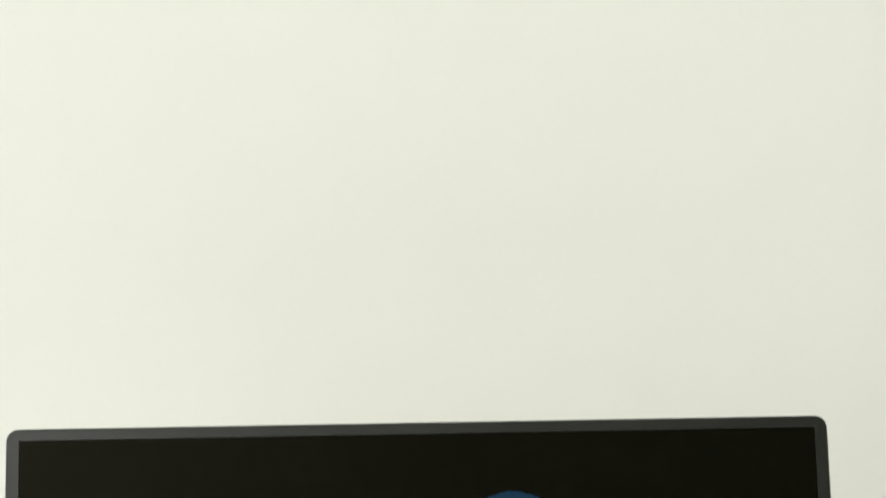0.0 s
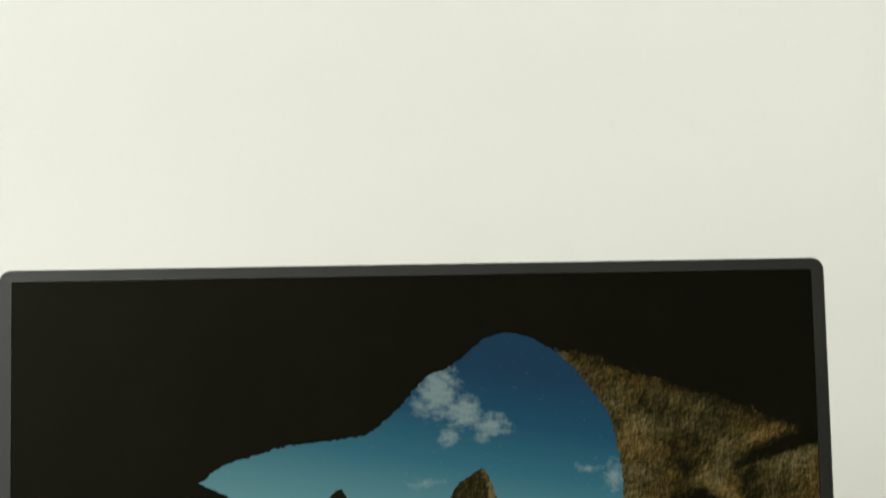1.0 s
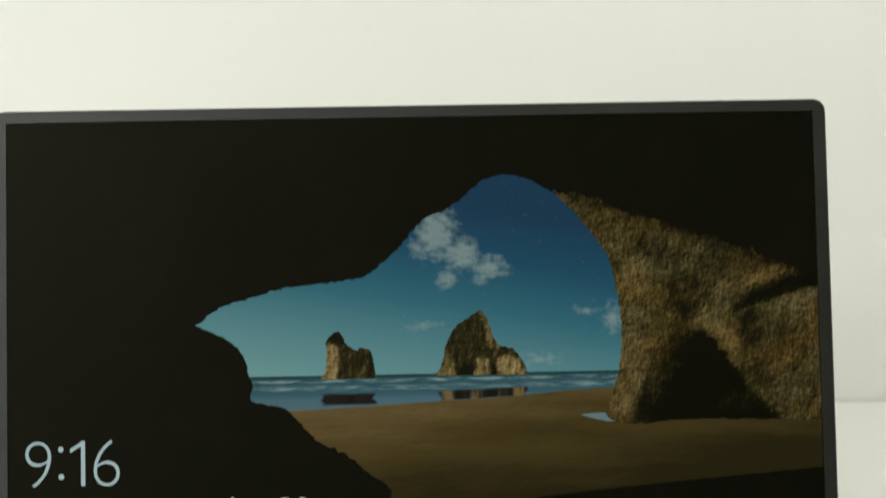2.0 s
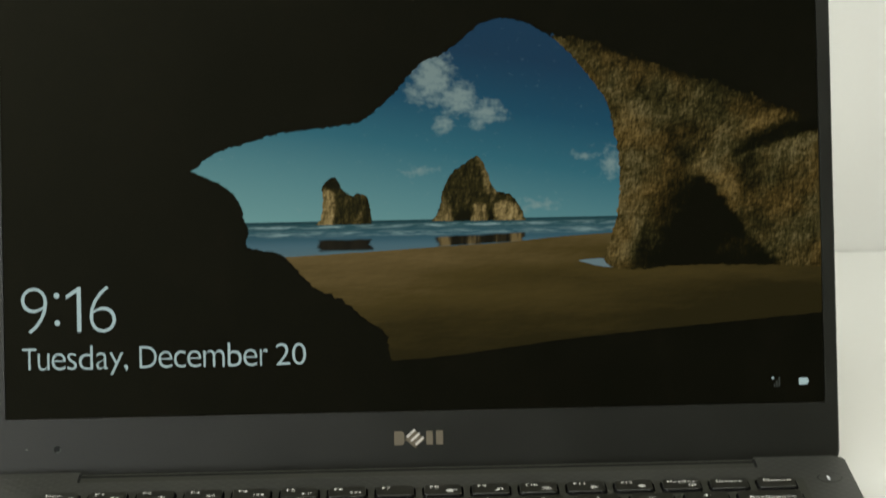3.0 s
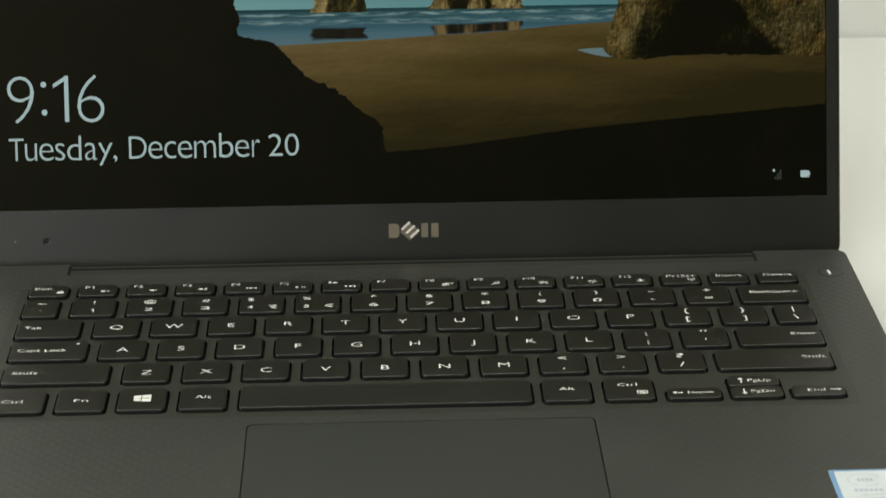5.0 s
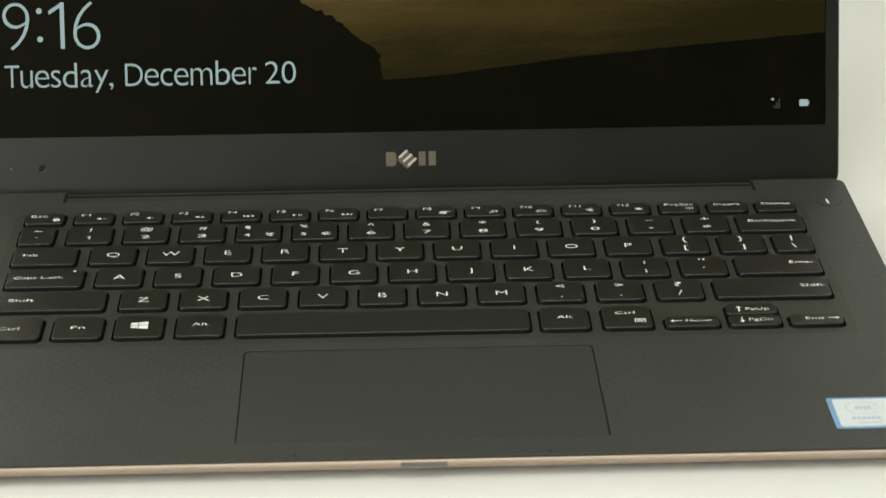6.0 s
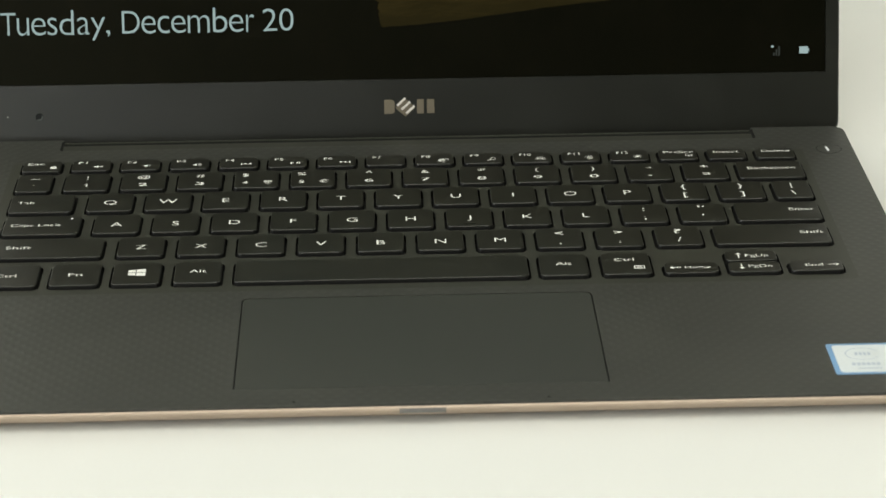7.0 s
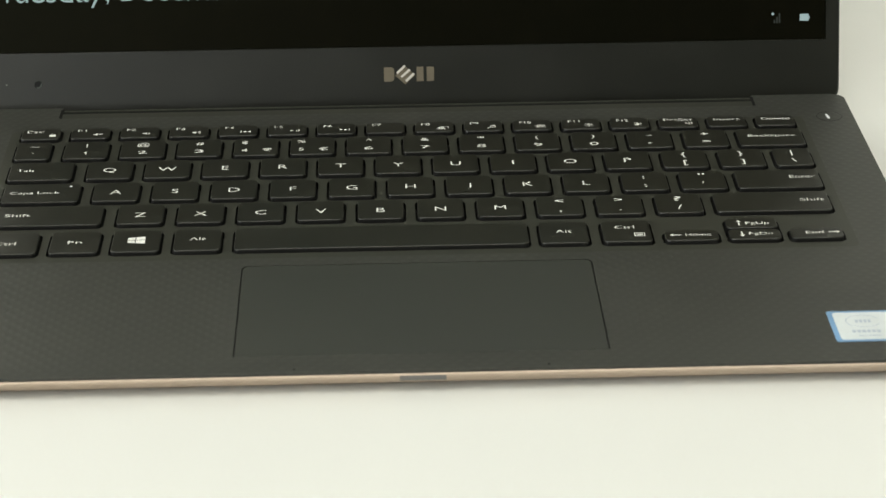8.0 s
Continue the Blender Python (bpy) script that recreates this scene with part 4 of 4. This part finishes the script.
# maker's badge as plain shapes
by = 0.0074  # its middle above the hinge
blocks = [round_rect(-0.0083, -0.0046, by - 0.0025, by + 0.0025, (0.0002, 0.0012, 0.0012, 0.0002)), rect(0.0044, by, 0.0024, 0.0050), rect(0.0080, by, 0.0026, 0.0050)]
blocks.append([(-0.0044, by - 0.0004), (-0.0008, by - 0.0036), (0.0027, by - 0.0004), (-0.0008, by + 0.0028)])
part("badge", flat(blocks, 0.00010), M_BADGE, lid, "small bronze coloured badge of plain blocks")
part("badge_strokes", flat([bar(-0.0037, by + 0.0004, -0.0008, by + 0.0030, 0.0008), bar(-0.0022, by - 0.0010, 0.0008, by + 0.0016, 0.0008), bar(-0.0006, by - 0.0024, 0.0023, by + 0.0002, 0.0008)], 0.00016), M_BADGE_BRIGHT, lid)

# ------------------------------------------------------------------ display and its lock screen
SCREEN = LID @ pose(-SCREEN_W / 2, SCREEN_V, -0.0009)
display = part("display", box_of((0.00005, SCREEN_W - 0.00005, -0.00055, SCREEN_H - 0.00005, -0.0004, 0)), M_PANEL, laptop, "lit matt display with a beach seen from a cave", m=SCREEN)


def smooth_line(pts, step=0.004, rough=0.0, seed=0.0):
    """A curve through points given as shares of the display, roughened."""
    out, n = [], len(pts)
    for i in range(n - 1):
        a, b, c, d = (Vector(pts[max(0, min(n - 1, j))]) for j in (i - 1, i, i + 1, i + 2))
        k = max(1, int((c - b).length / step))
        for j in range(k):
            t = j / k
            p = 0.5 * (2 * b + (c - a) * t + (2 * a - 5 * b + 4 * c - d) * t * t + (3 * b - a - 3 * c + d) * t ** 3)
            w = noise.fractal(Vector((p.x * 150, p.y * 90, seed)), 0.7, 2.0, 4) * rough
            v = noise.fractal(Vector((p.x * 150, p.y * 90, seed + 7)), 0.7, 2.0, 4) * rough
            out.append((p.x + w, p.y + v * 1.7))
    return out + [pts[-1]]


LAYER = 0.00004


def picture(name, outlines, material, layer, label=""):
    inside = lambda p: (min(max(p[0], 0.0006), 0.9994) * SCREEN_W, min(max(p[1], -0.003), 0.999) * SCREEN_H)
    return part(name, flat([[inside(p) for p in q] for q in outlines], LAYER * layer), material, display, label)


picture("picture_sky", [[(0.2, 0.408), (0.78, 0.408), (0.78, 0.88), (0.2, 0.88)]], M_SKY, 1)
picture("picture_sea", [[(0.27, 0.32), (0.78, 0.32), (0.78, 0.4205), (0.27, 0.4215)]], M_SEA, 2)
shore = smooth_line([(0.2815, 0.3380), (0.3475, 0.3436), (0.4591, 0.3530), (0.5298, 0.3600), (0.6004, 0.3650), (0.6830, 0.3775), (0.7773, 0.3860)], 0.006, 0.0006, 3)
picture("picture_sand", [shore + [(1.0, 0.384), (1.0, 0.081), (0.2808, 0.0807)]], M_SAND, 3)
picture("picture_puddle", [smooth_line([(0.7010, 0.3230), (0.7150, 0.3262), (0.7428, 0.3250), (0.7429, 0.3070), (0.7220, 0.3120), (0.7010, 0.3230)], 0.005)], M_PUDDLE, 4)
small = [(0.3818, 0.4133), (0.3887, 0.4333), (0.3908, 0.4734), (0.3898, 0.4975), (0.3967, 0.5115), (0.4037, 0.5185), (0.4096, 0.5105), (0.4135, 0.4934), (0.4214, 0.4814), (0.4284, 0.4764), (0.4333, 0.4834), (0.4422, 0.4774), (0.4472, 0.4584), (0.4506, 0.4132)]
great = [(0.5224, 0.4172), (0.5323, 0.4433), (0.5382, 0.4864), (0.5491, 0.5244), (0.5659, 0.5455), (0.5807, 0.5604), (0.5906, 0.5314), (0.6006, 0.4864), (0.6115, 0.4774), (0.6204, 0.4714), (0.6314, 0.4453), (0.6384, 0.4152)]
picture("picture_sea_rock", [smooth_line(small, 0.0015, 0.0016, 1)], M_STACK_SMALL, 4)
picture("picture_sea_rock", [smooth_line(great, 0.0015, 0.0016, 2)], M_STACK_GREAT, 4)
roof = [(0.6739, 0.8224), (0.6433, 0.8551), (0.6118, 0.8660), (0.5872, 0.8531), (0.5597, 0.8134), (0.5380, 0.7866), (0.5134, 0.7687), (0.4819, 0.7051), (0.4641, 0.6782), (0.4463, 0.6493), (0.4187, 0.6344), (0.3426, 0.6184), (0.2793, 0.5885), (0.2556, 0.5725), (0.2307, 0.5385)]
ledge = [(0.2307, 0.5385), (0.2721, 0.5005), (0.2888, 0.4644), (0.2985, 0.4013), (0.2994, 0.3661), (0.3400, 0.3470), (0.3766, 0.2786), (0.4113, 0.2463), (0.4411, 0.2009), (0.4640, 0.1696), (0.4700, 0.1089)]
shade = [(0.4700, 0.1089), (0.5436, 0.1180), (0.6829, 0.1483), (0.8211, 0.1706), (1.0, 0.197)]
crest = [(1.0, 0.606), (0.9677, 0.6474), (0.9192, 0.6820), (0.8706, 0.7180), (0.8292, 0.7380), (0.7806, 0.7700), (0.7460, 0.7930), (0.7054, 0.8190), (0.6739, 0.8224)]
cave = [(0, -0.003), (0, 1), (1, 1)] + smooth_line(crest, 0.0014, 0.008, 5)[:-1] + smooth_line(roof, 0.0014, 0.0024, 6)[:-1] + smooth_line(ledge, 0.0014, 0.0026, 7)[:-1] + smooth_line(shade, 0.01, 0.0008, 8) + [(1, -0.003)]
flank = [(0.6739, 0.8224), (0.6976, 0.7817), (0.7244, 0.7210), (0.7414, 0.6692), (0.7496, 0.5994), (0.7548, 0.5235), (0.7513, 0.4353), (0.7426, 0.3721), (0.7349, 0.3158), (0.7747, 0.3007), (0.8094, 0.3067), (0.8650, 0.3077), (0.9276, 0.3047), (1.0, 0.299)]
picture("picture_arch_rock", [smooth_line(flank, 0.0014, 0.0022, 9) + [(1.0, 0.663), (0.8939, 0.7529), (0.7456, 0.8621)]], M_ARCH, 6)
picture("picture_cave", [cave], M_CAVE, 8)


def screen_text(sign, s0, s1, r0, r1, thin):
    """One sign that fills these shares of the display."""
    me = lettering(sign, (r1 - r0) * SCREEN_H, thin=thin)
    xs, ys = [v.co.x for v in me.vertices], [v.co.y for v in me.vertices]
    for v in me.vertices:
        v.co.x = (s0 + (s1 - s0) * (v.co.x - min(xs)) / (max(xs) - min(xs))) * SCREEN_W
        v.co.y = (r0 + (r1 - r0) * (v.co.y - min(ys)) / (max(ys) - min(ys))) * SCREEN_H
    me.materials.append(M_CLOCK)
    hang("screen_text", me, display, m=pose(0, 0, LAYER * 10))


screen_text("9", 0.0212, 0.0530, 0.1855, 0.2875, -0.036)
screen_text("6", 0.1042, 0.1362, 0.1855, 0.2885, -0.036)
picture("screen_text", [disc(0.0645, 0.2690, 0.0035, 14, 0.0064), disc(0.0650, 0.2085, 0.0035, 14, 0.0064)], M_CLOCK, 10)
picture("screen_text", [bar(0.0915, 0.1875, 0.0915, 0.2870, 0.0050), [(0.0910, 0.2870), (0.0758, 0.2695), (0.0758, 0.2605), (0.0910, 0.2780)]], M_CLOCK, 10)
BASE, CAP = 0.1050, 0.0480
HEIGHTS = {"y": (-0.28, 0.74), ",": (-0.16, 0.16), "d": (-0.02, 1.08), "b": (-0.02, 1.08)}
DATE = [("T", 20, 46), ("u", 48, 69), ("e", 73, 98), ("s", 101, 118), ("d", 122, 147), ("a", 153, 175), ("y", 177, 202), (",", 203, 210), ("D", 231, 262), ("e", 265, 290), ("c", 293, 314),
        ("e", 317, 342), ("m", 346, 384), ("b", 390, 415), ("e", 418, 443), ("r", 448, 462), ("2", 477, 502), ("0", 506, 531)]
for sign, a, b in DATE:  # left and right of each letter, in 1481ths of the display
    low, high = HEIGHTS.get(sign, (0, 1) if sign in "TD20" else (-0.02, 0.76))
    screen_text(sign, 0.00795 + a / 1481, 0.00795 + b / 1481, BASE + CAP * low, BASE + CAP * high, -0.014 if sign in "TD20db" else -0.018)
picture("battery_icon", [rect(0.974, 0.044, 0.0105, 0.0150), rect(0.9800, 0.044, 0.0012, 0.006)], M_CLOCK, 10)
picture("network_icon", [disc(0.9365, 0.0525, 0.0016, 8, 0.003)], M_CLOCK, 10)
picture("network_bars", [rect(0.9385 + 0.003 * k, 0.036 + 0.0035 * k, 0.0018, 0.007 * (k + 1)) for k in range(3)], M_DIM, 10)
